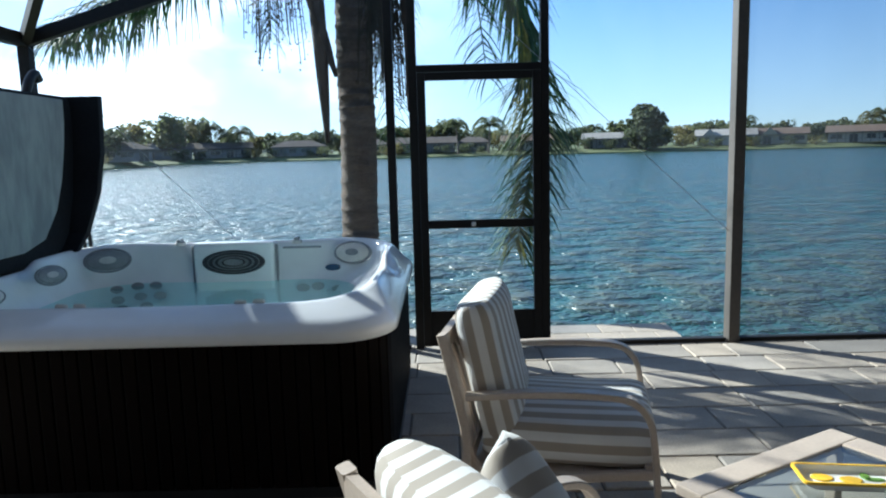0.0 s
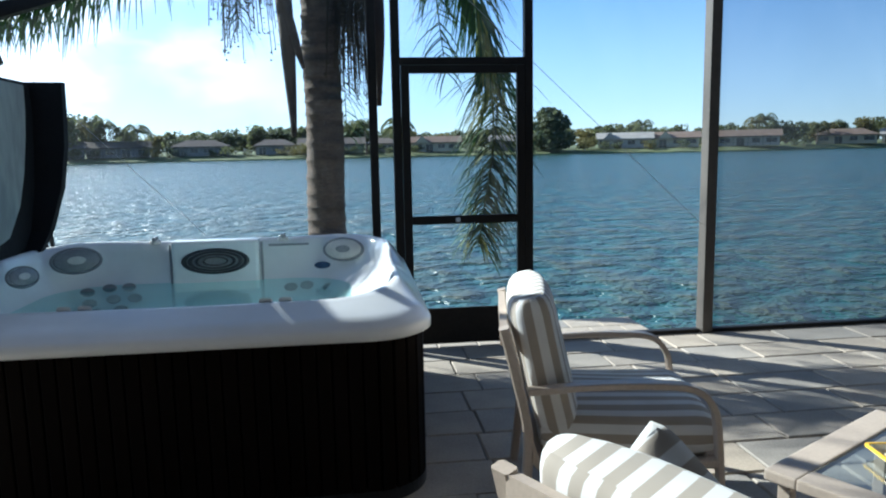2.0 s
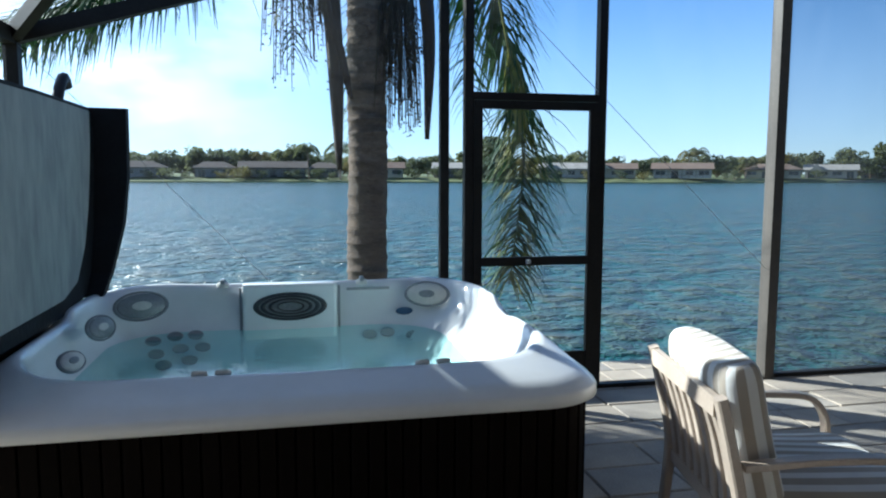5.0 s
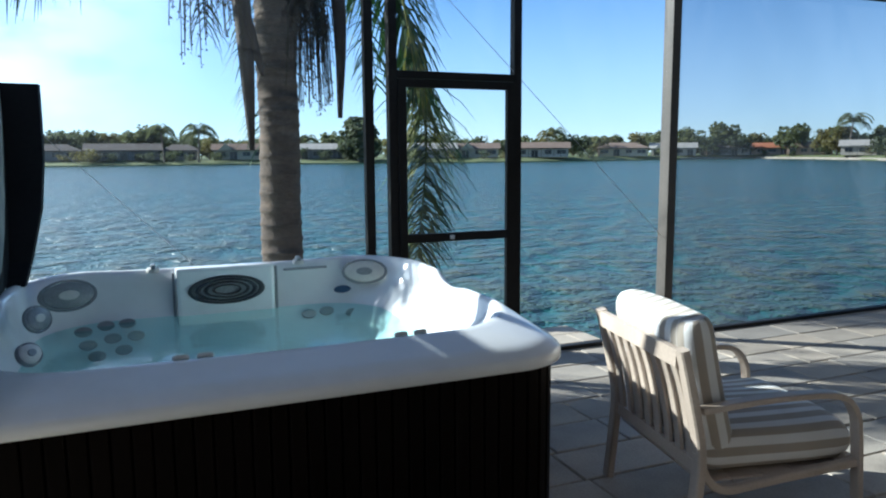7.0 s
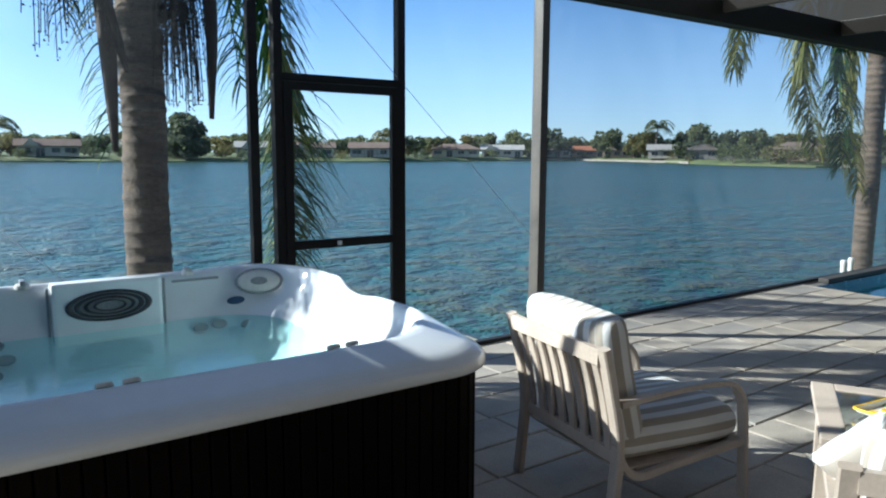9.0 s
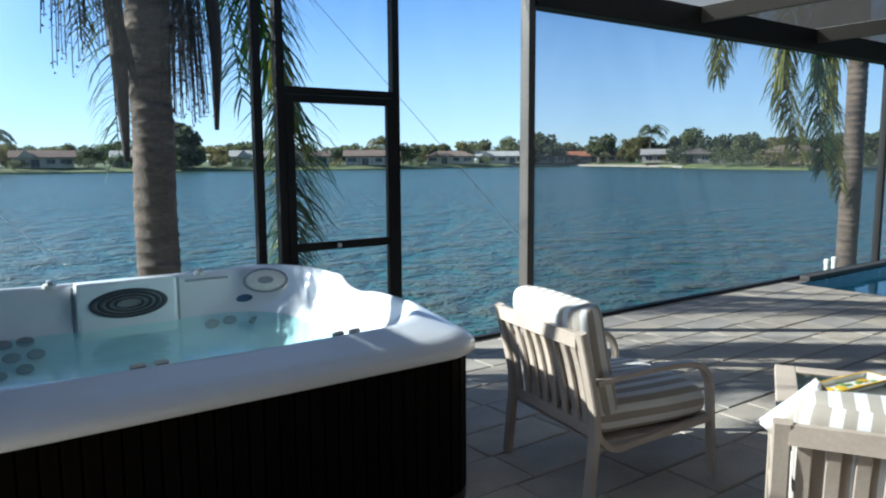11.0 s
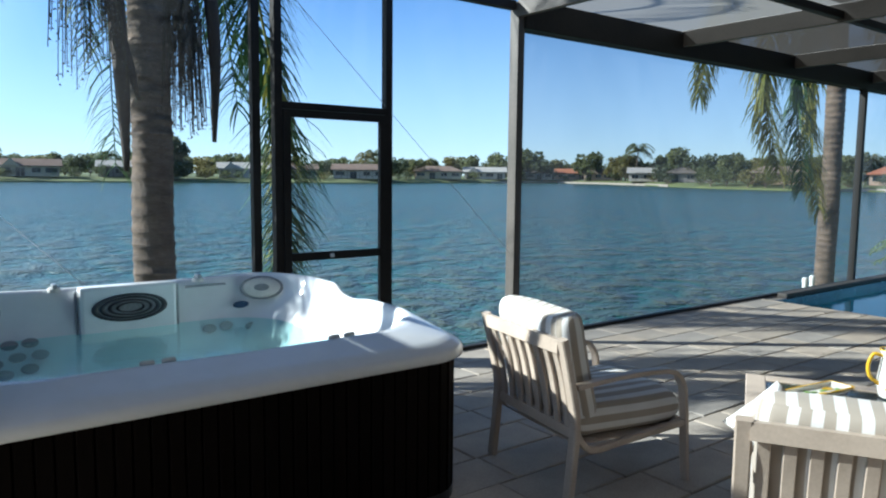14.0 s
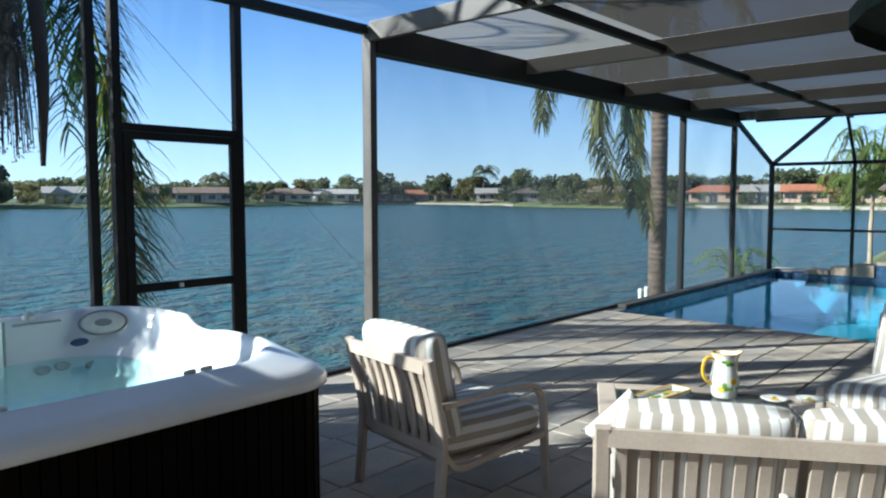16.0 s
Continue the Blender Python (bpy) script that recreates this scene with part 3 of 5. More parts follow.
def leafy_tree(name, label, material, seed, height, width, trunk, group="trees on the far shore", n=950):
    rnd = random.Random(seed)
    th = thing(name, Matrix(), label, "tree", group)
    bm = bmesh.new()
    sweep(bm, smooth_line([(0, 0, -0.4), (0.1, 0.05, trunk * 0.6), (0.05, -0.05, trunk + height * 0.25)]), lambda t: 0.035 * height * (1 - 0.6 * t), 8)
    for k in range(5):
        q = k * 1.256 + rnd.uniform(-0.3, 0.3)
        sweep(bm, smooth_line([(0, 0, trunk * 0.8), (math.cos(q) * width * 0.15, math.sin(q) * width * 0.15, trunk + height * 0.1), (math.cos(q) * width * 0.33, math.sin(q) * width * 0.33, trunk + height * 0.3)], 3), lambda t: 0.014 * height * (1 - 0.7 * t), 5)
    part("trunk", bm, M_WOODY, th)
    bm = bmesh.new()
    ch = height - trunk
    leaf_blob(bm, (0, 0, trunk + ch * 0.5), (width * 0.5, width * 0.5, ch * 0.52), n, 0.085 * height, rnd)
    part("crown", bm, material, th)
    return th


def far_palm(seed, height, yellow=False):
    rnd = random.Random(seed)
    th = thing("palm_tree", Matrix(), "tall slender palm tree with a feathery crown", "palm tree", "palms on the far shore")
    bm = bmesh.new()
    lean = rnd.uniform(-0.5, 0.5)
    sweep(bm, smooth_line([(0, 0, -0.4), (lean * 0.4, 0, height * 0.5), (lean, 0.1, height)]), lambda t: 0.19 - 0.07 * t, 8)
    part("trunk", bm, M_WOODY, th)
    bm = bmesh.new()
    for k in range(30):
        q, el = k * 2.4, rnd.uniform(-0.6, 1.7)
        ln = rnd.uniform(2.4, 3.2)
        pts = smooth_line([(lean, 0.1, height), (lean + math.cos(q) * ln * 0.4, 0.1 + math.sin(q) * ln * 0.4, height + el * 0.8), (lean + math.cos(q) * ln * 0.8, 0.1 + math.sin(q) * ln * 0.8, height + el * 0.8 - 0.5), (lean + math.cos(q) * ln, 0.1 + math.sin(q) * ln, height + el - 1.6)], 4)
        side = Vector((-math.sin(q), math.cos(q), 0))
        for i, p in enumerate(pts[1:]):
            for sg in (-1, 1):
                l = 0.75 * (1 - 0.5 * i / len(pts))
                out = side * sg * l * 0.8 + Vector((math.cos(q) * 0.25, math.sin(q) * 0.25, -0.55 * l))
                w = Vector((math.cos(q), math.sin(q), 0)) * 0.14
                bm.faces.new([bm.verts.new(c) for c in (p - w, p + w, p + out + w * 0.3, p + out - w * 0.3)])
    part("crown", bm, M_LEAFYELLOW if yellow else M_LEAF, th)
    return th


TREES = [leafy_tree("tree", "rounded leafy green tree by the water", M_LEAF, 3, 8, 8, 0.9),
         leafy_tree("tree", "wide dark green tree by the houses", M_LEAFDARK, 5, 7, 9, 0.7),
         leafy_tree("tree", "olive-yellow tree with a loose crown", M_LEAFYELLOW, 8, 7, 7, 0.8),
         leafy_tree("tree", "tall green tree with an uneven crown", M_LEAF, 12, 9, 7, 1.2)]
BUSHES = [leafy_tree("bush", "dense green shrub at the waterside", M_LEAF, 21, 3.2, 4.6, 0.3, "shrubs on the far shore", 420),
          leafy_tree("bush", "dark rounded shrub at the waterside", M_LEAFDARK, 22, 3.0, 4.2, 0.3, "shrubs on the far shore", 420),
          leafy_tree("bush", "yellowish rounded shrub at the waterside", M_LEAFYELLOW, 23, 3.2, 5, 0.3, "shrubs on the far shore", 420)]
PALMS = [far_palm(31, 6.5), far_palm(32, 5.2), far_palm(33, 6.0, True)]
used = set()


def plant(kind, h, back, size):
    d = shore_dist(h) + back
    c = polar(h, d, 0.25 if back > 8 else -0.3)
    m = pose(c.x, c.y, c.z, 0, 0, (h * 37) % 360)
    if kind.name in used:
        ob = copy_thing(kind, m)
    else:
        used.add(kind.name)
        ob = kind
        ob.matrix_world = m
    ob.scale = (size, size, size)


for h, back, size, k in [(-24.6, 16, 1.15, 1), (-23.0, 20, 1.3, 2), (-20.8, 18, 1.5, 0), (-18.6, 24, 1.35, 3), (-14.2, 22, 0.9, 2), (-12.4, 25, 0.8, 1), (-9.3, 22, 1.1, 1), (-7.0, 26, 1.0, 3),
                         (-4.9, 22, 1.15, 1), (-3.2, 24, 1.0, 0), (-0.5, 24, 1.05, 0), (0.7, 26, 1.1, 3), (2.6, 28, 0.9, 1), (4.6, 22, 0.85, 2), (9.8, 24, 0.9, 1), (11.3, 28, 0.85, 0), (13.6, 26, 0.9, 3),
                         (18.6, 16, 0.75, 2), (19.9, 22, 0.85, 0), (23.2, 26, 0.85, 1), (27.2, 25, 0.8, 1), (33.1, 15, 1.0, 1), (37.4, 26, 1.15, 2), (38.8, 28, 1.1, 0), (41.2, 22, 1.25, 0), (42.4, 10, 1.0, 1), (43.5, 16, 1.45, 0), (44.7, 6, 1.15, 1), (45.8, 30, 1.2, 2),
                         (48.2, 8, 1.35, 0), (50.1, 14, 1.2, 2), (50.9, 14, 1.25, 2), (53.9, 5, 0.85, 1), (54.8, 26, 1.2, 3), (56.3, 26, 1.15, 1), (58.6, 24, 1.0, 0), (60.5, 22, 0.95, 2), (64.2, 20, 1.0, 1), (66.4, 20, 0.95, 0), (68.2, 24, 1.0, 1),
                         (70.8, 20, 0.9, 0), (73.4, 20, 1.0, 0), (74.6, 24, 0.95, 3), (76.6, 16, 0.9, 2), (78.6, 18, 1.0, 1), (80.6, 20, 1.0, 2), (83, 16, 1.1, 0), (-28, 16, 1.3, 0), (-31, 14, 1.3, 1), (-36, 14, 1.3, 3), (-42, 14, 1.3, 0), (15.0, 30, 0.85, 1), (31.5, 30, 0.8, 3), (34.8, 30, 0.7, 2)]:
    plant(TREES[k], h, back, size)
belt = random.Random(15)
h = -46.0
while h < 88:
    plant(TREES[belt.choice((0, 1, 1, 2, 3))], h, belt.uniform(26, 44), belt.uniform(0.66, 1.0) * (1.2 if 40 < h < 55 else 1.0))
    h += belt.uniform(0.9, 1.7)
h = -48.0
while h < 90:
    plant(TREES[belt.choice((0, 1, 2, 3))], h, belt.uniform(50, 80), belt.uniform(0.75, 1.0))
    h += belt.uniform(0.7, 1.2)
for h, back, size, k in [(-25.2, 3, 1.0, 2), (-23.4, 3, 0.9, 1), (-19.4, 4, 1.1, 1), (-14.4, 5, 1.1, 2), (-13.2, 5, 1.0, 1), (-9.0, 5, 1.0, 0), (-4.2, 4, 1.0, 2), (-3.4, 5, 1.2, 2), (0.4, 4, 0.9, 1), (2.1, 4, 1.05, 1), (5.0, 5, 0.8, 0),
                         (9.6, 5, 1.0, 1), (18.4, 5, 1.1, 2), (20.0, 6, 0.8, 0), (23.4, 5, 0.9, 1), (27.3, 5, 0.8, 2), (33.8, 6, 1.0, 1), (39.2, 5, 1.0, 0), (54.0, 2.0, 1.2, 1), (57.0, 1.5, 1.55, 0), (58.1, 1.8, 1.35, 0), (59.6, 1.6, 1.25, 2), (60.8, 1.6, 1.3, 2), (62.0, 2.0, 1.2, 2), (63.2, 3, 1.2, 1), (66.0, 4, 1.1, 0), (71.3, 5, 1.0, 0), (77.4, 4, 1.2, 2), (82, 4, 1.4, 1)]:
    plant(BUSHES[k], h, back, size)
h = -34.0
while h < 86:
    if not 28 < h < 32 and not 35 < h < 41:
        plant(BUSHES[belt.choice((0, 1, 1, 2))], h, belt.uniform(4, 9), belt.uniform(0.6, 1.1))
    h += belt.uniform(1.4, 3.4)
for h, back, size, k in [(-17.4, 16, 1.3, 0), (-16.3, 17, 1.25, 1), (-15.4, 12, 1.35, 1), (-19.3, 14, 1.3, 2), (1.4, 5, 1.22, 0), (3.8, 5, 1.5, 1), (-2.2, 20, 1.0, 2), (-5.6, 24, 1.1, 1), (22.6, 20, 1.0, 0), (24.4, 26, 0.85, 1), (30.6, 24, 1.1, 2), (31.2, 25, 1.15, 0), (34.5, 16, 1.0, 1), (51.6, 16, 1.55, 0), (51.2, 18, 1.35, 1), (57.6, 28, 1.0, 1), (67.2, 24, 1.0, 2), (12.0, 30, 0.9, 0)]:
    plant(PALMS[k], h, back, size)


def round_tree():
    """The one large dark tree on the far shore."""
    rnd = random.Random(44)
    th = thing("tree", Matrix(), "large dense dark green tree standing at the shoreline", "tree", "trees on the far shore")
    part("trunk", sweep(bmesh.new(), smooth_line([(0, 0, -0.5), (0.1, 0, 3), (0, 0.1, 7)]), lambda t: 0.45 - 0.25 * t, 8), M_WOODY, th)
    bm = bmesh.new()
    leaf_blob(bm, (0, 0, 3.4), (5.6, 5.6, 3.6), 1700, 0.8, rnd)
    leaf_blob(bm, (0.2, 0, 6.4), (5.4, 5.4, 3.8), 1800, 0.85, rnd)
    leaf_blob(bm, (0.1, 0, 9.3), (4.1, 4.1, 3.4), 1300, 0.8, rnd)
    part("crown", bm, M_LEAFDARK, th)
    c = polar(15.8, shore_dist(15.8) + 4, -0.35)
    th.matrix_world = pose(c.x, c.y, c.z, 0, 0, 20)


round_tree()

# ---- deck, pool ----
DECK_N = 7.1
POOL_X0, POOL_X1, POOL_Y0, POOL_Y1 = 5.0, 12.1, 0.6, 6.82

bm = bmesh.new()
for x0, x1, y0, y1 in ((-4.6, POOL_X0, -2.7, DECK_N), (POOL_X0, POOL_X1, POOL_Y1, DECK_N), (POOL_X1, 12.9, -2.7, DECK_N), (POOL_X0, POOL_X1, -2.7, POOL_Y0)):
    box(bm, x0, x1, y0, y1, -0.5, -0.012)
floor = solid("floor", bm, M_JOINT, "patio bed of sand-set pale pavers", kind="structure")

pool = thing("pool", Matrix(), "rectangular swimming pool with clear blue water", "pool", kind="structure")
bm = bmesh.new()
box(bm, POOL_X0 - 0.02, POOL_X1 + 0.02, POOL_Y0 - 0.02, POOL_Y1 + 0.02, -1.05, -0.95)
for x0, x1, y0, y1 in ((POOL_X0 - 0.1, POOL_X0 + 0.02, POOL_Y0, POOL_Y1), (POOL_X1 - 0.02, POOL_X1 + 0.1, POOL_Y0, POOL_Y1), (POOL_X0, POOL_X1, POOL_Y0 - 0.1, POOL_Y0 + 0.02), (POOL_X0, POOL_X1, POOL_Y1 - 0.02, POOL_Y1 + 0.1)):
    box(bm, x0, x1, y0, y1, -1.0, -0.2)
part("pool_shell", bm, M_POOLSHELL, pool)
bm = bmesh.new()
for x0, x1, y0, y1 in ((POOL_X0 - 0.1, POOL_X0 + 0.03, POOL_Y0, POOL_Y1), (POOL_X1 - 0.03, POOL_X1 + 0.1, POOL_Y0, POOL_Y1), (POOL_X0, POOL_X1, POOL_Y0 - 0.1, POOL_Y0 + 0.03), (POOL_X0, POOL_X1, POOL_Y1 - 0.03, POOL_Y1 + 0.1)):
    box(bm, x0, x1, y0, y1, -0.2, -0.014)
part("waterline_tile", bm, M_POOLTILE, pool, "dark blue waterline tile")
bm = bmesh.new()
bm.faces.new([bm.verts.new(p) for p in ((POOL_X0 + 0.03, POOL_Y0 + 0.03, -0.09), (POOL_X1 - 0.03, POOL_Y0 + 0.03, -0.09), (POOL_X1 - 0.03, POOL_Y1 - 0.03, -0.09), (POOL_X0 + 0.03, POOL_Y1 - 0.03, -0.09))])
pw = part("pool_water", bm, M_POOLWATER, pool, "clear turquoise water")
if pw.data.polygons[0].normal.z < 0:
    pw.data.flip_normals()
pw.visible_shadow = False
# low dark kerb between the pool and the screen wall
solid("pool_kerb", boxed(POOL_X0 + 0.35, 12.2, 6.80, 6.93, -0.01, 0.05, 0.012), M_KERB, "dark stone kerb along the pool edge", kind="structure")
# raised spillway at the pool's far end
spill = thing("pool_spillway", Matrix(), "low raised spillway wall faced in dark tile and brown stone", "spillway", kind="structure")
part("tile_face", boxed(12.05, 12.32, 1.4, 5.0, -0.15, 0.24, 0.01), M_POOLTILE, spill)
for k, (y0, y1, z1) in enumerate(((5.0, 5.4, 0.22), (5.4, 5.8, 0.15), (5.8, 6.25, 0.08), (1.4, 2.5, 0.30), (2.5, 3.8, 0.30), (3.8, 5.0, 0.30))):
    part("cap_stone", boxed(12.0 + 0.05 * (k % 2), 12.55, y0 + 0.01, y1 - 0.01, z1 - 0.09 if z1 > 0.25 else -0.01, z1, 0.02), M_STONE, spill)

# outside step beyond the door
step = thing("door_step", Matrix(), "pale paved landing outside the screen door", "step", kind="structure")
part("slab", boxed(-2.0, 0.60, 7.13, 8.32, -0.55, -0.225), M_JOINT, step)
rnd = random.Random(4)
for r in range(4):
    x = -2.0
    while x < 0.58:
        w = min(rnd.choice((0.3, 0.45, 0.45)), 0.60 - x)
        part("paver", boxed(x + 0.004, x + w - 0.004, 7.135 + r * 0.296, 7.135 + r * 0.296 + 0.288, -0.23, -0.185, 0.006), M_PAVER, step)
        x += w

# ---- screen cage ----
WALL = 7.0
cage = thing("screen_enclosure", Matrix(), "dark bronze aluminium screen enclosure over the patio and pool", "enclosure", kind="structure")


def post(x, y, z0, z1, w, d, mat=M_BRONZE, name="post"):
    return part(name, boxed(x - w / 2, x + w / 2, y - d / 2, y + d / 2, z0, z1, 0.004), mat, cage)


ROOF_Z = 3.06
post(-1.80, WALL, 0.03, ROOF_Z - 0.02, 0.06, 0.06)
post(0.69, WALL, 0.0, ROOF_Z + 0.02, 0.08, 0.11, M_LITBRONZE)
post(7.62, WALL, 0.03, ROOF_Z - 0.1, 0.08, 0.09)
post(9.95, WALL, 0.03, ROOF_Z - 0.06, 0.08, 0.09)
post(12.2, WALL, 0.0, 2.26, 0.09, 0.09)
post(-4.37, WALL, 0.0, 2.32, 0.08, 0.08)
post(-4.37, 4.6, 0.0, 2.32, 0.06, 0.06)
post(-4.37, 2.0, 0.0, 2.32, 0.06, 0.06)
post(-4.37, -0.4, 0.0, 2.32, 0.06, 0.06)
for y in (5.45, 3.4, 1.2, -1.0):
    post(12.2, y, 0.24 if 1.4 < y < 5.0 else 0.0, 2.24, 0.06, 0.06)
part("base_rail", boxed(-4.33, -1.70, 6.97, 7.03, 0.0, 0.03), M_BRONZE, cage)
part("base_rail", boxed(-0.66, 0.635, 6.97, 7.03, 0.0, 0.03), M_BRONZE, cage)
part("base_rail", boxed(0.725, 12.15, 6.97, 7.03, 0.0, 0.03), M_BRONZE, cage)
part("gutter_beam", boxed(0.72, 9.95, 6.92, 7.10, 2.86, 3.12, 0.01), M_BRONZE, cage, "deep dark gutter beam")
part("top_rail", boxed(-1.83, 0.64, 6.96, 7.04, 3.02, 3.10, 0.006), M_BRONZE, cage)
part("rake_rail", beam(bmesh.new(), (-4.37, WALL, 2.31), (-1.83, WALL, 3.05), 0.07, 0.09), M_BRONZE, cage)
part("rake_rail", beam(bmesh.new(), (12.2, WALL, 2.23), (9.98, WALL, 3.0), 0.07, 0.07), M_BRONZE, cage)
part("hip_rail", beam(bmesh.new(), (-4.37, WALL, 2.31), (-3.0, 5.28, 3.06), 0.06, 0.09), M_BRONZE, cage)
part("hip_rail", beam(bmesh.new(), (12.2, WALL, 2.23), (11.0, 5.6, 3.06), 0.06, 0.07), M_BRONZE, cage)
part("eave_rail", beam(bmesh.new(), (-4.37, WALL, 2.31), (-4.37, -2.7, 2.31), 0.07, 0.09), M_BRONZE, cage)
part("eave_rail", beam(bmesh.new(), (12.2, WALL, 2.23), (12.2, -2.7, 2.23), 0.06, 0.07), M_BRONZE, cage)
part("chair_rail", beam(bmesh.new(), (12.2, WALL - 0.05, 0.88), (12.2, -2.7, 0.88), 0.04, 0.05), M_BRONZE, cage)
part("strut", beam(bmesh.new(), (11.0, 5.35, 3.04), (12.2, 5.45, 2.25), 0.05, 0.06), M_BRONZE, cage)
for y in (5.28, 3.3, 1.3, -0.7):
    part("cross_beam", boxed(-3.0, 11.0, y - 0.035, y + 0.035, 2.985, 3.055, 0.006), M_BRONZE, cage)
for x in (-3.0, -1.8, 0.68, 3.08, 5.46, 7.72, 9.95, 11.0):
    part("purlin", boxed(x - 0.028, x + 0.028, 0.95, 6.96, 2.96 if 0 < x < 10.5 else 3.02, 3.13, 0.006), M_PURLIN if 0 < x < 10.5 else M_BRONZE, cage, "bronze roof purlin in a painted sunlit tan" if 0 < x < 10.5 else "")


def pane(name, pts, mat, parent=None):
    bm = bmesh.new()
    bm.faces.new([bm.verts.new(p) for p in pts])
    return part(name, bm, mat, parent or cage)


for x0, x1 in ((-4.33, -1.83), (-0.66, 0.635), (0.725, 7.58), (7.67, 9.91)):
    z1 = 2.86 if x0 > 0.7 else 3.02
    pane("wall_screen", ((x0, WALL, 0.03), (x1, WALL, 0.03), (x1, WALL, z1), (x0, WALL, 2.3 if x0 < -4 else z1)), M_SCREEN if x0 < 0.7 else (M_DIMSCREEN if x0 < 7 else M_SLANTSCREEN))
pane("wall_screen", ((9.99, WALL, 0.03), (12.15, WALL, 0.03), (12.15, WALL, 2.24), (9.99, WALL, 2.98)), M_SLANTSCREEN)
pane("wall_screen", ((-4.37, 6.9, 0.03), (-4.37, -2.7, 0.03), (-4.37, -2.7, 2.28), (-4.37, 6.9, 2.28)), M_SCREEN)
pane("wall_screen", ((12.2, 6.9, 0.03), (12.2, -2.7, 0.03), (12.2, -2.7, 2.2), (12.2, 6.9, 2.2)), M_SCREEN)
rx = (-3.0, -1.8, 0.68, 3.08, 5.46, 7.72, 9.95, 11.0)
ry = (6.95, 5.28, 3.3, 1.3, -0.7)
# unseen left panels take the dark screen to cut sky light on the deck
for x0, x1 in zip(rx, rx[1:]):
    for y0, y1 in zip(ry, ry[1:]):
        pane("roof_screen", ((x0 + 0.03, y0, 3.125), (x1 - 0.03, y0, 3.125), (x1 - 0.03, y1, 3.125), (x0 + 0.03, y1, 3.125)), M_SUNLITSCREEN if 0.6 < x0 < 1 and y0 > 6 else (M_ROOFSCREEN if x0 > 0.6 or y0 < 5.5 else M_CLEARSCREEN))
pane("roof_screen", ((-4.37, -2.7, 2.36), (-4.37, 7, 2.36), (-3.0, 5.28, 3.1), (-3.0, -2.7, 3.1)), M_CLEARSCREEN)
pane("roof_screen", ((12.2, -2.7, 2.27), (12.2, 7, 2.27), (11.0, 5.6, 3.1), (11.0, -2.7, 3.1)), M_SCREEN)

# screen door
door = thing("door_1", Matrix(), "closed dark bronze screen door with a kick panel", "door", kind="structure")
for x0, x1, z1 in ((-1.665, -1.605, 3.02), (-0.725, -0.665, 3.02)):
    part("jamb", boxed(x0, x1, 6.965, 7.035, 0.0, z1, 0.004), M_BRONZE, door)
part("header", boxed(-1.605, -0.725, 6.965, 7.035, 2.015, 2.065, 0.004), M_BRONZE, door)
for x0, x1 in ((-1.603, -1.545), (-0.785, -0.727)):
    part("stile", boxed(x0, x1, 6.955, 6.995, 0.02, 2.01, 0.004), M_BRONZE, door)
part("top_bar", boxed(-1.545, -0.785, 6.957, 6.993, 1.955, 2.01, 0.004), M_BRONZE, door)
part("middle_bar", boxed(-1.545, -0.785, 6.957, 6.993, 0.90, 0.96, 0.004), M_BRONZE, door)
part("kick_panel", boxed(-1.545, -0.785, 6.965, 6.988, 0.02, 0.285, 0.004), M_BRONZE, door)
part("latch", boxed(-1.235, -1.205, 6.935, 6.957, 0.915, 0.945, 0.005), M_PVC, door, "small white latch")
pane("upper_screen", ((-1.545, 6.98, 0.96), (-0.785, 6.98, 0.96), (-0.785, 6.98, 1.955), (-1.545, 6.98, 1.955)), M_SCREEN, door)
pane("lower_screen", ((-1.545, 6.98, 0.285), (-0.785, 6.98, 0.285), (-0.785, 6.98, 0.90), (-1.545, 6.98, 0.90)), M_SCREEN, door)
pane("transom_screen", ((-1.605, 7.0, 2.065), (-0.725, 7.0, 2.065), (-0.725, 7.0, 3.02), (-1.605, 7.0, 3.02)), M_SCREEN, door)

for p, q in (((-1.76, 6.98, 3.04), (0.64, 6.98, 0.83)), ((-4.33, 6.98, 2.26), (-2.16, 6.98, 0.04))):
    solid("brace_cable", sweep(bmesh.new(), [Vector(p), (Vector(p) + Vector(q)) / 2, Vector(q)], 0.002, 6), M_STEEL, "thin steel bracing cable across the screen wall", kind="structure")

# house side of the patio, behind the camera: unseen, added to cut stray light
solid("wall_south", boxed(-8, 14, -3.0, -2.72, -0.3, 3.3), M_STUCCO, "plain brown stucco house wall", kind="structure")

solid("wall_west", boxed(-8, -4.45, -2.72, 3.4, -0.3, 3.2), M_STUCCO, "plain brown stucco wall, unseen, added to shade the near deck", kind="structure")
solid("ceiling", boxed(-8, 14, -2.72, 1.35, 3.2, 3.45), M_STUCCO, "plain ceiling of the covered patio by the house", kind="structure")

# ---- hot tub ----
TUB = (-2.815, 5.655)
HX, HY = 1.155, 1.0


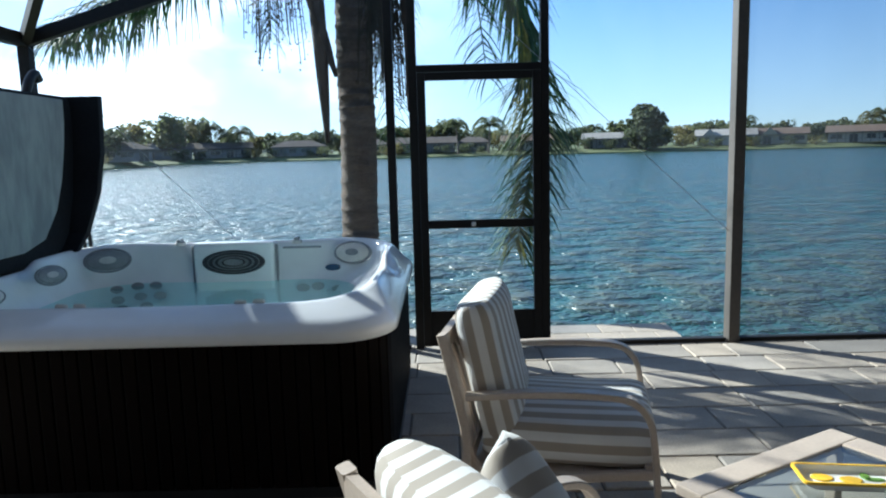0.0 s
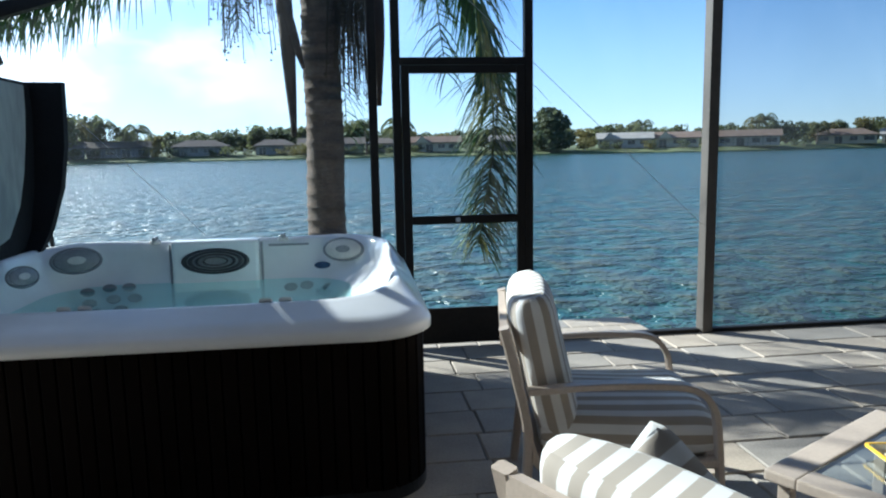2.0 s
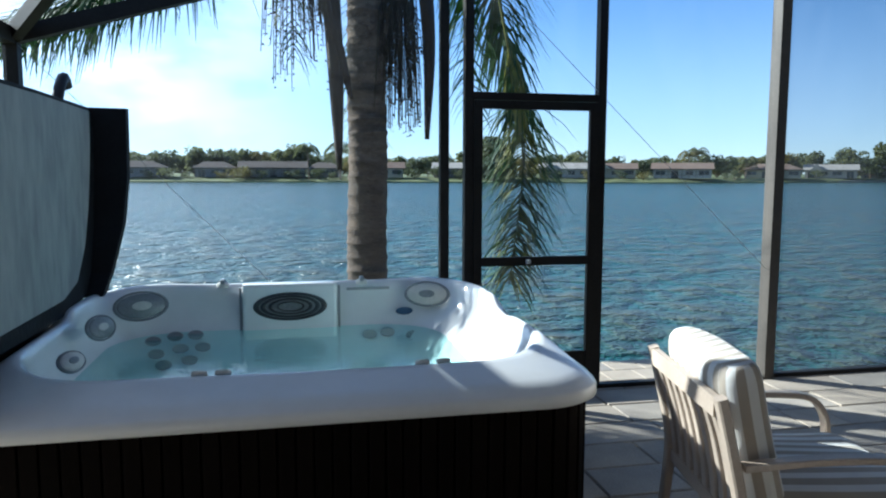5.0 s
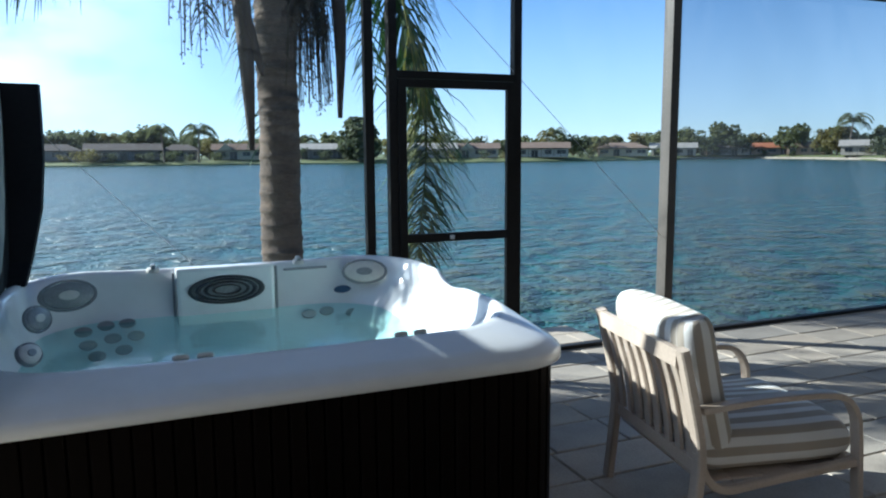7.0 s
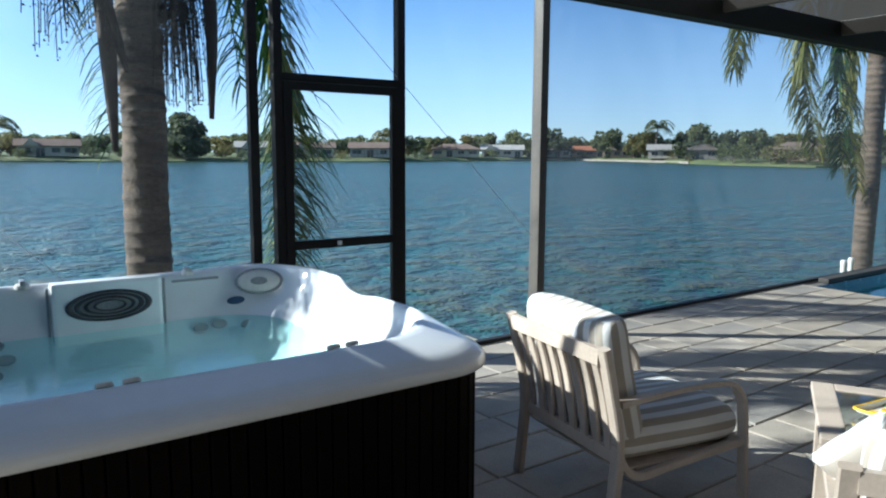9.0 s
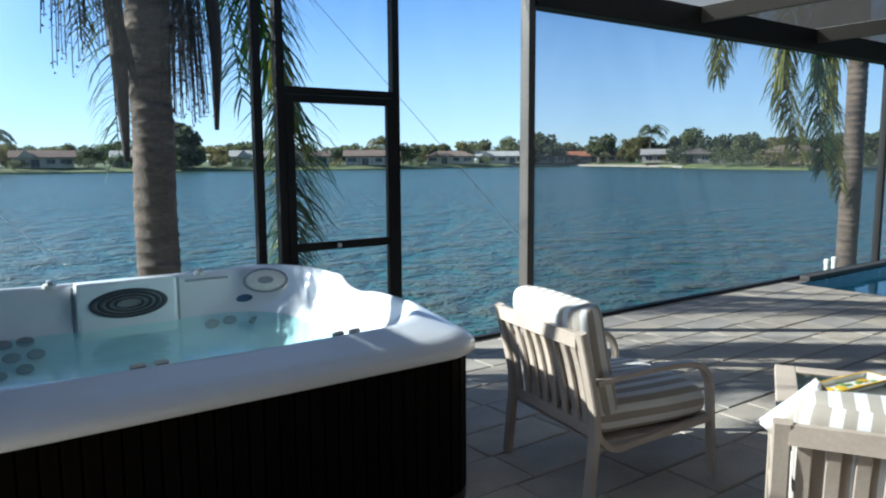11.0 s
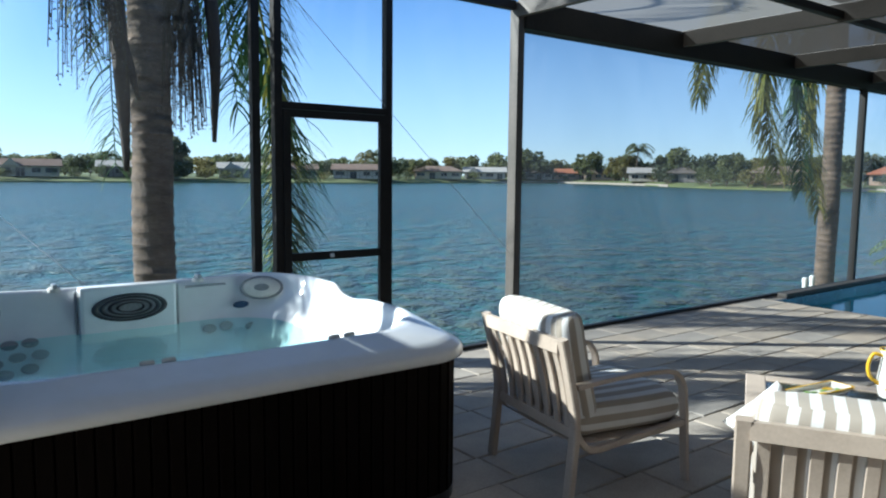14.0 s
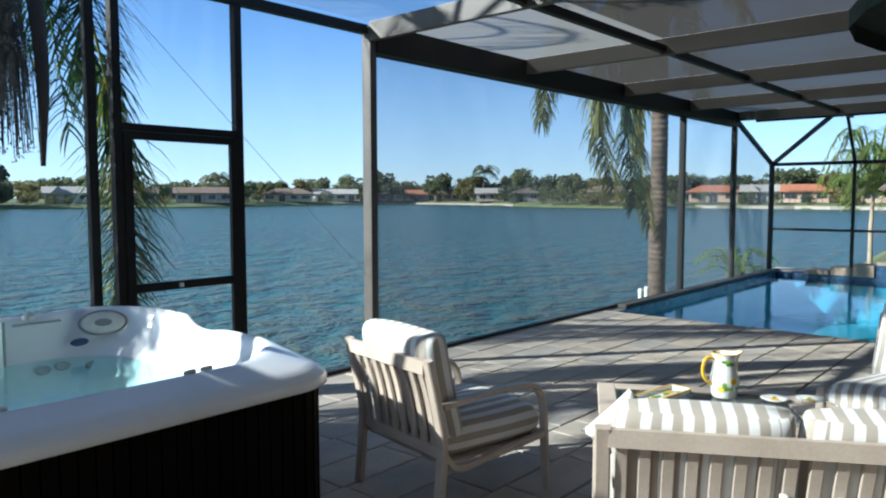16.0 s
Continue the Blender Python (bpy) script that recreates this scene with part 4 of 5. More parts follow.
def ring4(left, right, front, rear, rad, z, lift=None, n=12, runs=26):
    """A rounded rectangle with its own inset on each side; lift: height added by place."""
    x0, x1, y0, y1 = -HX + left, HX - right, -HY + front, HY - rear
    r = max(0.04, min(rad, (x1 - x0) * 0.45, (y1 - y0) * 0.45))
    out = []
    for cx, cy, a0 in ((x1 - r, y1 - r, 0), (x0 + r, y1 - r, 90), (x0 + r, y0 + r, 180), (x1 - r, y0 + r, 270)):
        out.append([(cx + r * math.cos(radians(a0 + 90 * k / n)), cy + r * math.sin(radians(a0 + 90 * k / n))) for k in range(n + 1)])
    pts = []
    for arc, nxt_ in zip(out, out[1:] + out[:1]):
        (xa, ya), (xb, yb) = arc[-1], nxt_[0]
        pts += arc + [(xa + (xb - xa) * k / runs, ya + (yb - ya) * k / runs) for k in range(1, runs)]
    return [(x, y, z + (lift(x, y) if lift else 0)) for x, y in pts]


def even(inset, z, rad=0.25):
    return ring4(inset, inset, inset, inset, rad, z)


def ease(v, a, b):
    t = max(0.0, min(1.0, (v - a) / (b - a)))
    return t * t * (3 - 2 * t)


def rim_lift(x, y):
    """The rim stands higher round the rear seats, steps down on the sides and sinks along the front."""
    rear = 0.042 * ease(y, 0.12, 0.25)
    scoop = -0.022 * math.exp(-((y - 0.02) / 0.13) ** 2) if x > 0.6 else 0.0
    front = -0.024 * ease(-y, 0.45, 0.8) - 0.006 * math.exp(-((x - 0.1) / 0.5) ** 2) * ease(-y, 0.6, 0.8)
    pillow = 0.010 * (math.exp(-((x - 0.79) / 0.2) ** 2) + math.exp(-((x + 0.75) / 0.2) ** 2)) * ease(y, 0.5, 0.7)
    return rear + scoop + front + pillow


tub = thing("hot_tub", pose(TUB[0], TUB[1], 0), "square hot tub with white acrylic shell and dark brown slatted cabinet", "hot tub")
bm = bmesh.new()


share = lambda f: (lambda x, y: rim_lift(x, y) * f)
bench = lambda f: (lambda x, y: f * ease(-y, -0.05, 0.25))
loft(bm, [even(0.03, 0.685), even(0.0, 0.69), even(-0.012, 0.70), even(-0.012, 0.733), even(-0.004, 0.748), even(0.004, 0.754), even(0.012, 0.766),
          ring4(0.05, 0.04, 0.055, 0.05, 0.28, 0.793, share(0.25)), ring4(0.10, 0.072, 0.115, 0.095, 0.32, 0.828, share(0.7)), ring4(0.135, 0.098, 0.16, 0.12, 0.36, 0.850, rim_lift),
          ring4(0.150, 0.110, 0.180, 0.135, 0.38, 0.857, rim_lift), ring4(0.165, 0.122, 0.195, 0.150, 0.385, 0.853, rim_lift), ring4(0.176, 0.134, 0.207, 0.162, 0.39, 0.838, share(0.95)),
          ring4(0.188, 0.150, 0.217, 0.172, 0.39, 0.800, share(0.7)), ring4(0.200, 0.178, 0.228, 0.184, 0.39, 0.752, share(0.4)), ring4(0.218, 0.235, 0.240, 0.203, 0.38, 0.700, share(0.15)), ring4(0.25, 0.33, 0.26, 0.225, 0.36, 0.648),
          ring4(0.30, 0.38, 0.30, 0.27, 0.36, 0.575, bench(0.035)), ring4(0.36, 0.44, 0.36, 0.36, 0.36, 0.515, bench(0.075)), ring4(0.44, 0.52, 0.44, 0.44, 0.36, 0.47, bench(0.11)),
          ring4(0.60, 0.62, 0.60, 0.60, 0.3, 0.445, bench(0.12)), ring4(0.63, 0.65, 0.63, 0.63, 0.3, 0.37), ring4(0.66, 0.68, 0.66, 0.66, 0.28, 0.18), ring4(0.72, 0.74, 0.72, 0.72, 0.2, 0.14),
          ring4(0.90, 0.92, 0.90, 0.90, 0.08, 0.135)], False, True)
part("shell", bm, M_ACRYLIC, tub, "glossy white acrylic shell", True)
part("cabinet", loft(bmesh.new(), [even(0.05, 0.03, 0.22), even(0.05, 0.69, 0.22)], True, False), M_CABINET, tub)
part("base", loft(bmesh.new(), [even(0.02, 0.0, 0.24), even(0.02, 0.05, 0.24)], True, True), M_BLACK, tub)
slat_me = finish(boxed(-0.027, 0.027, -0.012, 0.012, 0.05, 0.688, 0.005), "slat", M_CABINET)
per = even(0.034, 0.0, 0.22)
walked, nxt = 0.0, 0.03
for p, q in zip(per, per[1:] + per[:1]):
    p, q = Vector(p), Vector(q)
    seg = (q - p).length
    while nxt <= walked + seg and seg > 1e-5:
        c = p.lerp(q, (nxt - walked) / seg)
        d = (q - p).normalized()
        shared("slat", slat_me, tub, Matrix.Translation(c) @ Matrix.Rotation(math.atan2(d.y, d.x), 4, "Z"))
        nxt += 0.061
    walked += seg
water_ring = ring4(0.25, 0.33, 0.26, 0.225, 0.36, 0.648)
bm = bmesh.new()
bm.faces.new([bm.verts.new(p) for p in water_ring])
tw = part("water", bm, M_TUBWATER, tub, "clear aqua water")
if tw.data.polygons[0].normal.z < 0:
    tw.data.flip_normals()
tw.visible_shadow = False
# moulded back panel with its oval jet grille
part("back_panel", boxed(-0.31, 0.215, 0.742, 0.83, 0.56, 0.908, 0.02), M_ACRYLIC, tub)
for x in (-0.322, 0.227):
    part("seam", boxed(x - 0.006, x + 0.006, 0.772, 0.80, 0.56, 0.885), M_GREYPLASTIC, tub)
for k, (rx_, rz_) in enumerate(((0.205, 0.080), (0.165, 0.063), (0.122, 0.046), (0.078, 0.028))):
    part("grille_ring", disc(bmesh.new(), (-0.048, 0.743, 0.778), (0, -1, 0.04), rx_, rz_, 0.012 + 0.004 * k, 36, 0.84), M_DARKGREY, tub, "dark oval grille ring")
part("grille_back", disc(bmesh.new(), (-0.048, 0.744, 0.778), (0, -1, 0.04), 0.20, 0.076, 0.006, 36), M_GREYPLASTIC, tub)
# headrests
for x, y, nrm, pale, k in ((0.735, 0.725, (-0.35, -1, 0.35), True, 0.95), (-0.82, 0.635, (0.5, -1, 0.35), False, 1.0), (-0.845, 0.10, (1, -0.35, 0.45), False, 0.75), (-0.80, -0.52, (1, -0.3, 0.7), True, 0.55)):
    c_ = (x, y, 0.825)
    hr = part("headrest", disc(bmesh.new(), c_, nrm, 0.125 * k, 0.066 * k, 0.018, 32), M_PILLOWGREY if pale else M_GREYPLASTIC, tub, "oval padded headrest", True)
    part("headrest_rim", disc(bmesh.new(), c_, nrm, 0.142 * k, 0.080 * k, 0.014, 32, 0.86), M_GREYPLASTIC, hr)
    n = Vector(nrm).normalized()
    part("headrest_badge", disc(bmesh.new(), Vector(c_) + n * 0.017, nrm, 0.05 * k, 0.024 * k, 0.005, 24), M_GREYPLASTIC if pale else M_PILLOWGREY, hr)
# valve knobs, jets and cup recesses
for x, y in ((0.36, 0.80), (-0.42, 0.83)):
    kn = part("valve_knob", disc(bmesh.new(), (x, y, 0.888), (0, -0.1, 1), 0.033, 0.033, 0.022, 16), M_PILLOWGREY, tub)
    part("knob_grip", boxed(x - 0.012, x + 0.012, y - 0.035, y + 0.035, 0.905, 0.93, 0.006), M_GREYPLASTIC, kn)
part("rim_ledge", boxed(0.27, 0.52, 0.765, 0.79, 0.855, 0.868, 0.005), M_GREYPLASTIC, tub)
part("control_knob", disc(bmesh.new(), (0.60, 0.735, 0.728), (0, -1, 0.4), 0.05, 0.022, 0.02, 20), M_POOLTILE, tub, "small blue control knob")
jet_me = finish(disc(bmesh.new(), (0, 0, 0), (0, -1, 0.5), 0.042, 0.026, 0.012, 14), "jet", M_GREYPLASTIC)
for x, y, z in ((-0.76, 0.60, 0.64), (-0.66, 0.68, 0.645), (-0.56, 0.72, 0.64), (-0.74, 0.56, 0.58), (-0.63, 0.64, 0.585), (-0.52, 0.68, 0.58), (-0.70, 0.52, 0.53), (-0.58, 0.60, 0.53), (0.50, 0.72, 0.61), (0.40, 0.73, 0.60), (0.64, 0.66, 0.60)):
    shared("jet", jet_me, tub, Matrix.Translation((x, y, z)))
for x, y in ((-0.36, -0.80), (-0.28, -0.80), (0.43, -0.80), (0.51, -0.795)):
    part("rim_button", disc(bmesh.new(), (x, y, 0.826), (0, 0.5, 1), 0.028, 0.018, 0.014, 14), M_PILLOWGREY, tub)

FITTINGS = {"back_panel", "seam", "grille_ring", "grille_back", "headrest", "valve_knob", "rim_ledge", "control_knob", "jet", "rim_button"}
for o in tub.children:
    if o.name.split(".")[0] in FITTINGS and not (o.name.startswith("headrest") and o.bound_box[0][1] < 0.4):
        o.location.x += 0.05

# ---- tub cover standing on its lifter ----
cover = thing("tub_cover", pose(-3.82, 0, 0), "folded grey vinyl hot tub cover with black edges, raised upright", "tub cover")


def plate(outline, x0, x1, bev):
    bm = bmesh.new()
    loft(bm, [[(x0, y, z) for y, z in outline], [(x1, y, z) for y, z in outline]], True, True)
    if bev:
        bmesh.ops.bevel(bm, geom=[e for e in bm.edges if abs(e.verts[0].co.x - e.verts[1].co.x) < 1e-5], offset=bev, segments=3, affect="EDGES")
    return bm


edge = [(4.62, 0.865), (6.02, 0.865), (6.24, 0.90), (6.34, 1.0), (6.42, 1.25), (6.47, 1.5), (6.49, 1.70), (6.50, 1.86), (6.40, 1.866), (5.6, 1.87), (4.62, 1.87)]
part("slab", plate(edge, -0.15, -0.01, 0.02), M_BLACKVINYL, cover)
part("slab", plate([(y - 0.03, 0.32 if z < 0.88 else z - 0.012) for y, z in edge], -0.30, -0.165, 0.02), M_BLACKVINYL, cover)
face = [(4.81, 0.95), (5.80, 0.95), (6.02, 1.0), (6.18, 1.16), (6.27, 1.35), (6.33, 1.55), (6.36, 1.70), (6.37, 1.845), (5.6, 1.85), (4.70, 1.845)]
part("vinyl_face", plate(face, -0.012, 0.006, 0.004), M_VINYL, cover, "weathered grey vinyl face")
flap_pts = ((6.27, 0.89), (6.38, 1.0), (6.47, 1.25), (6.52, 1.5), (6.545, 1.7), (6.555, 1.875))
bm = bmesh.new()
loft(bm, [[(-0.10, y - 0.05, z), (0.15 - 0.2 * max(0, 1.35 - z), y - 0.02, z), (0.155 - 0.2 * max(0, 1.35 - z), y + 0.03, z), (-0.10, y + 0.05, z)] for y, z in flap_pts], True, True)
part("flap", bm, M_BLACKVINYL, cover, "black folded end flap")
bm = bmesh.new()
loft(bm, [[(-0.10, 4.60, z), (-0.10, y, z), (0.07, y - 0.01, z), (0.10, y - 0.06, z), (0.08, 4.60, z)] for y, z in ((4.81, 0.89), (4.825, 1.1), (4.82, 1.4), (4.80, 1.6), (4.765, 1.72), (4.72, 1.80))], True, True)
part("flap", bm, M_BLACKVINYL, cover, "black folded end flap")
part("lifter_arm", sweep(bmesh.new(), smooth_line([(0.02, 6.52, 0.70), (0.0, 6.55, 1.0), (-0.06, 6.5, 1.3), (-0.13, 6.1, 1.5)]), 0.014, 8), M_BLACK, cover, smooth=True)
part("lifter_arm", sweep(bmesh.new(), smooth_line([(0.02, 6.49, 0.70), (-0.02, 6.51, 0.95), (-0.08, 6.45, 1.2)]), 0.012, 8), M_BLACK, cover, smooth=True)
part("handle", sweep(bmesh.new(), smooth_line([(-0.07, 6.10, 1.86), (-0.06, 6.13, 1.94), (-0.06, 6.20, 1.99), (-0.06, 6.24, 1.95)]), 0.028, 8), M_BLACK, cover, smooth=True)
part("lifter_foot", boxed(-0.02, 0.05, 6.40, 6.62, 0.0, 0.70, 0.01), M_BLACK, cover)

# ---- striped patio furniture ----


def cushion(bm, width, depth, thick, u0=0.0, crown=0.02):
    """A boxy cushion along y (width) and x (depth), sitting on z = 0; the stripes wrap round its section."""
    uvl = bm.loops.layers.uv.verify()
    prof, r = [], thick * 0.42
    hw, ht = width / 2, thick / 2
    for cy, cz, a0 in ((hw - r, ht - r, 0), (-hw + r, ht - r, 90), (-hw + r, -ht + r, 180), (hw - r, -ht + r, 270)):
        for k in range(7):
            q = radians(a0 + 15 * k)
            prof.append((cy + r * math.cos(q), cz + r * math.sin(q)))
            if k == 6 and a0 in (0, 180):
                sg = 1 if a0 == 0 else -1
                for j in range(1, 12):
                    y = sg * ((hw - r) - (2 * (hw - r)) * j / 12)
                    prof.append((y, sg * (ht + crown * math.cos(math.pi * y / (2 * hw)))))
    n = len(prof)
    us = []
    for k in range(n):
        (ya, za), (yb, zb) = prof[k], prof[(k + 1) % n]
        if abs(ya) <= hw - r + 1e-6 and abs(yb) <= hw - r + 1e-6:
            us.append((ya, yb))
        else:
            sg = 1 if ya + yb > 0 else -1
            span = lambda y, z: math.acos(max(-1, min(1, (z - (ht - r)) / r))) * r if z >= ht - r else (math.pi / 2 * r + (ht - r - z) if z >= r - ht else math.pi / 2 * r + 2 * (ht - r) + math.asin(min(1, (r - ht - z) / r)) * r)
            us.append((sg * (hw - r + span(ya, za)), sg * (hw - r + span(yb, zb))))
    rows = []
    stations = [(0.0, 0.60), (0.012, 0.80), (0.035, 0.93), (0.07, 1.0)]
    stations = [(d, s) for d, s in stations] + [(depth * f, 1.0) for f in (0.25, 0.4, 0.55, 0.7)] + [(depth - d, s) for d, s in reversed(stations)]
    for d, s in stations:
        ring = []
        for y, z in prof:
            ring.append(bm.verts.new((d - depth / 2, y * (1 - (1 - s) * 0.10) + 0.004 * math.sin(9 * d + 5 * z), ht + z * s + 0.003 * math.sin(13 * y + 7 * d))))
        rows.append(ring)
    for a, b, (da, _), (db, _) in zip(rows, rows[1:], stations, stations[1:]):
        for k in range(n):
            f = bm.faces.new((a[k], a[(k + 1) % n], b[(k + 1) % n], b[k]))
            for lp, u, v in zip(f.loops, (us[k][0], us[k][1], us[k][1], us[k][0]), (da, da, db, db)):
                lp[uvl].uv = (u + u0, v)
    for ring, d in ((rows[0][::-1], 0), (rows[-1], depth)):
        f = bm.faces.new(ring)
        for lp in f.loops:
            lp[uvl].uv = (lp.vert.co.y + u0, lp.vert.co.z)
    return bm


def lounge(name, m, width, seats, label, category, group, slats, arms=True):
    """Seat with bent flat-bar arms, slatted back and loose striped cushions; faces +x, width along y."""
    th = thing(name, m, label, category, group)
    hw = width / 2
    for sg in (-1, 1):
        y = sg * (hw - 0.025)
        side = (0, 1, 0)
        arm = smooth_line([(-0.33, y, 0.555), (-0.1, y, 0.575), (0.12, y, 0.58), (0.26, y, 0.565), (0.325, y, 0.50), (0.345, y, 0.40), (0.36, y, 0.2), (0.375, y, 0.0)], 5)
        if arms:
            part("arm", sweep(bmesh.new(), arm, 0, flat=(side, 0.025, 0.012)), M_FRAME, th)
        else:
            part("front_leg", sweep(bmesh.new(), arm[-11:], 0, flat=(side, 0.025, 0.012)), M_FRAME, th)
        back = smooth_line([(-0.36, y, 0.0), (-0.34, y, 0.20), (-0.33, y, 0.40), (-0.37, y, 0.60), (-0.415, y, 0.785)], 4)
        part("rear_leg", sweep(bmesh.new(), back, 0, flat=(side, 0.028, 0.018)), M_FRAME, th)
        rail = smooth_line([(-0.335, y, 0.40), (-0.30, y, 0.30), (-0.22, y, 0.245), (-0.05, y, 0.26), (0.34, y, 0.30)], 5)
        part("side_rail", sweep(bmesh.new(), rail, 0, flat=(side, 0.018, 0.016)), M_FRAME, th)
    part("top_rail", beam(bmesh.new(), (-0.414, -hw + 0.045, 0.748), (-0.414, hw - 0.045, 0.748), 0.028, 0.065), M_FRAME, th)
    part("lower_rail", beam(bmesh.new(), (-0.322, -hw + 0.045, 0.33), (-0.322, hw - 0.045, 0.33), 0.025, 0.05), M_FRAME, th)
    part("front_rail", beam(bmesh.new(), (0.33, -hw + 0.04, 0.30), (0.33, hw - 0.04, 0.30), 0.028, 0.045), M_FRAME, th)
    for k in range(slats):
        y = -hw + 0.05 + (k + 0.5) * (width - 0.1) / slats
        line = smooth_line([(-0.322, y, 0.34), (-0.335, y, 0.45), (-0.368, y, 0.60), (-0.408, y, 0.725)], 3)
        part("slat", sweep(bmesh.new(), line, 0, flat=((0, 1, 0), 0.021, 0.008)), M_FRAME, th)
    for k in range(5):
        x = -0.24 + k * 0.135
        part("seat_strap", beam(bmesh.new(), (x, -hw + 0.045, 0.274), (x, hw - 0.045, 0.274), 0.131, 0.008), M_FRAME, th)
    cw = (width - 0.11) / seats
    for k in range(seats):
        y = -hw + 0.055 + (k + 0.5) * cw
        c = part("seat_cushion", cushion(bmesh.new(), cw - 0.012, 0.64, 0.165, 0.03 + 0.02 * k), M_STRIPE, th, "white and taupe striped seat cushion", True)
        c.location = (0.04, y, 0.282)
        b = part("back_cushion", cushion(bmesh.new(), cw - 0.02, 0.53, 0.15, 0.045 + 0.02 * k), M_STRIPE, th, "white and taupe striped back cushion", True)
        b.matrix_local = Matrix.Translation((-0.262, y, 0.615 if seats == 1 else 0.585)) @ Matrix.Rotation(radians(77), 4, "Y") @ Matrix.Translation((0, 0, -0.075))
    return th


chair = lounge("patio_chair", pose(-0.97, 4.60, 0, 0, 0, -11), 0.76, 1, "taupe metal patio armchair with striped cushions beside the hot tub", "armchair", "striped patio seats", 8)
SOFA_YAW = 30.0
u_, v_ = Vector((math.cos(radians(30)), math.sin(radians(30)), 0)), Vector((math.sin(radians(30)), -math.cos(radians(30)), 0))
SOFA_W = 1.36
sofa_c = Vector((-1.684, 3.323, 0)) + v_ * (SOFA_W / 2) + u_ * 0.425
sofa = lounge("patio_loveseat", pose(sofa_c.x, sofa_c.y, 0, 0, 0, SOFA_YAW), SOFA_W, 2, "taupe metal patio loveseat with slatted back and striped cushions", "loveseat", "striped patio seats", 16)
for dy in (0.62, 0.80):
    part("cushion_tie", boxed(-0.405, -0.375, SOFA_W / 2 - dy - 0.012, SOFA_W / 2 - dy + 0.012, 0.535, 0.575, 0.004), M_PVC, sofa, "small white cushion tie")
chair.scale.z, sofa.scale.z = 1.025, 0.975
lounge("patio_chair", pose(1.15, 2.82, 0, 0, 0, 165), 0.72, 1, "armless taupe metal patio seat with striped cushions across the table", "patio chair", "striped patio seats", 8, arms=False)


def throw_pillow(m):
    bm = bmesh.new()
    uvl = bm.loops.layers.uv.verify()
    n, s = 14, 0.135
    for side in (-1, 1):
        g = [[None] * (n + 1) for _ in range(n + 1)]
        for i in range(n + 1):
            for j in range(n + 1):
                a, b = 2 * i / n - 1, 2 * j / n - 1
                k = (1 - a ** 4) * (1 - b ** 4)
                pinch = 1 - 0.10 * (1 - abs(a * b)) * max(abs(a), abs(b)) ** 2
                g[i][j] = bm.verts.new((side * (0.075 * k ** 0.55 + 0.002), a * s * pinch, b * s * pinch))
        for i in range(n):
            for j in range(n):
                f = bm.faces.new((g[i][j], g[i + 1][j], g[i + 1][j + 1], g[i][j + 1]))
                for lp in f.loops:
                    lp[uvl].uv = (lp.vert.co.y * 0.8 + 0.02, lp.vert.co.z)
    bmesh.ops.remove_doubles(bm, verts=bm.verts[:], dist=0.006)
    ob = solid("throw_pillow", bm, M_STRIPE, "small striped throw pillow leaning in the loveseat corner", "pillow", smooth=True)
    ob.matrix_world = m


pc = Vector((-1.684, 3.323, 0)) + v_ * 0.14 + u_ * 0.42
throw_pillow(pose(pc.x, pc.y, 0.625, 0, -14, 30) @ Matrix.Rotation(radians(42), 4, "X"))

# ---- coffee table, tray, pitcher ----
TA = Vector((-0.74, 3.83, 0))
TL, TW = 1.10, 0.79
tc = TA + u_ * TW / 2 + v_ * TL / 2
table = thing("coffee_table", pose(tc.x, tc.y, 0, 0, 0, 30), "low taupe patio coffee table with a glass top", "coffee table")
hx, hy = TW / 2, TL / 2
part("rim", boxed(-hx, hx, -hy, -hy + 0.10, 0.415, 0.45, 0.006), M_FRAME, table)
part("rim", boxed(-hx, hx, hy - 0.10, hy, 0.415, 0.45, 0.006), M_FRAME, table)
part("rim", boxed(-hx, -hx + 0.10, -hy + 0.10, hy - 0.10, 0.415, 0.45, 0.006), M_FRAME, table)
part("rim", boxed(hx - 0.10, hx, -hy + 0.10, hy - 0.10, 0.415, 0.45, 0.006), M_FRAME, table)
part("glass_top", boxed(-hx + 0.10, hx - 0.10, -hy + 0.10, hy - 0.10, 0.436, 0.444), M_GLASS, table, "tinted glass panel")
for sx in (-1, 1):
    for sy in (-1, 1):
        x, y = sx * (hx - 0.05), sy * (hy - 0.05)
        part("leg", boxed(x - 0.02, x + 0.02, y - 0.02, y + 0.02, 0.0, 0.415, 0.004), M_FRAME, table)
    part("stretcher", beam(bmesh.new(), (sx * (hx - 0.05), -hy + 0.07, 0.12), (sx * (hx - 0.05), hy - 0.07, 0.12), 0.025, 0.025), M_FRAME, table)


def lemon(parent, x, y, z, r, turn, nrm=(0, 0, 1)):
    part("painted_lemon", disc(bmesh.new(), (x, y, z), nrm, r * 1.25, r * 0.9, 0.003, 20), M_YELLOW, parent, "yellow painted lemon")


def leaf(parent, x, y, z, r, turn, nrm=(0, 0, 1)):
    part("painted_leaf", disc(bmesh.new(), (x, y, z), nrm, r * (1.3 if turn else 0.6), r * (0.5 if turn else 1.2), 0.003, 14), M_GREEN, parent, "green painted leaf")


tray = thing("serving_tray", pose(-0.15, 3.79, 0.45, 0, 0, -8), "white rectangular ceramic tray painted with lemons", "tray")
TX, TY = 0.225, 0.068
bm = bmesh.new()


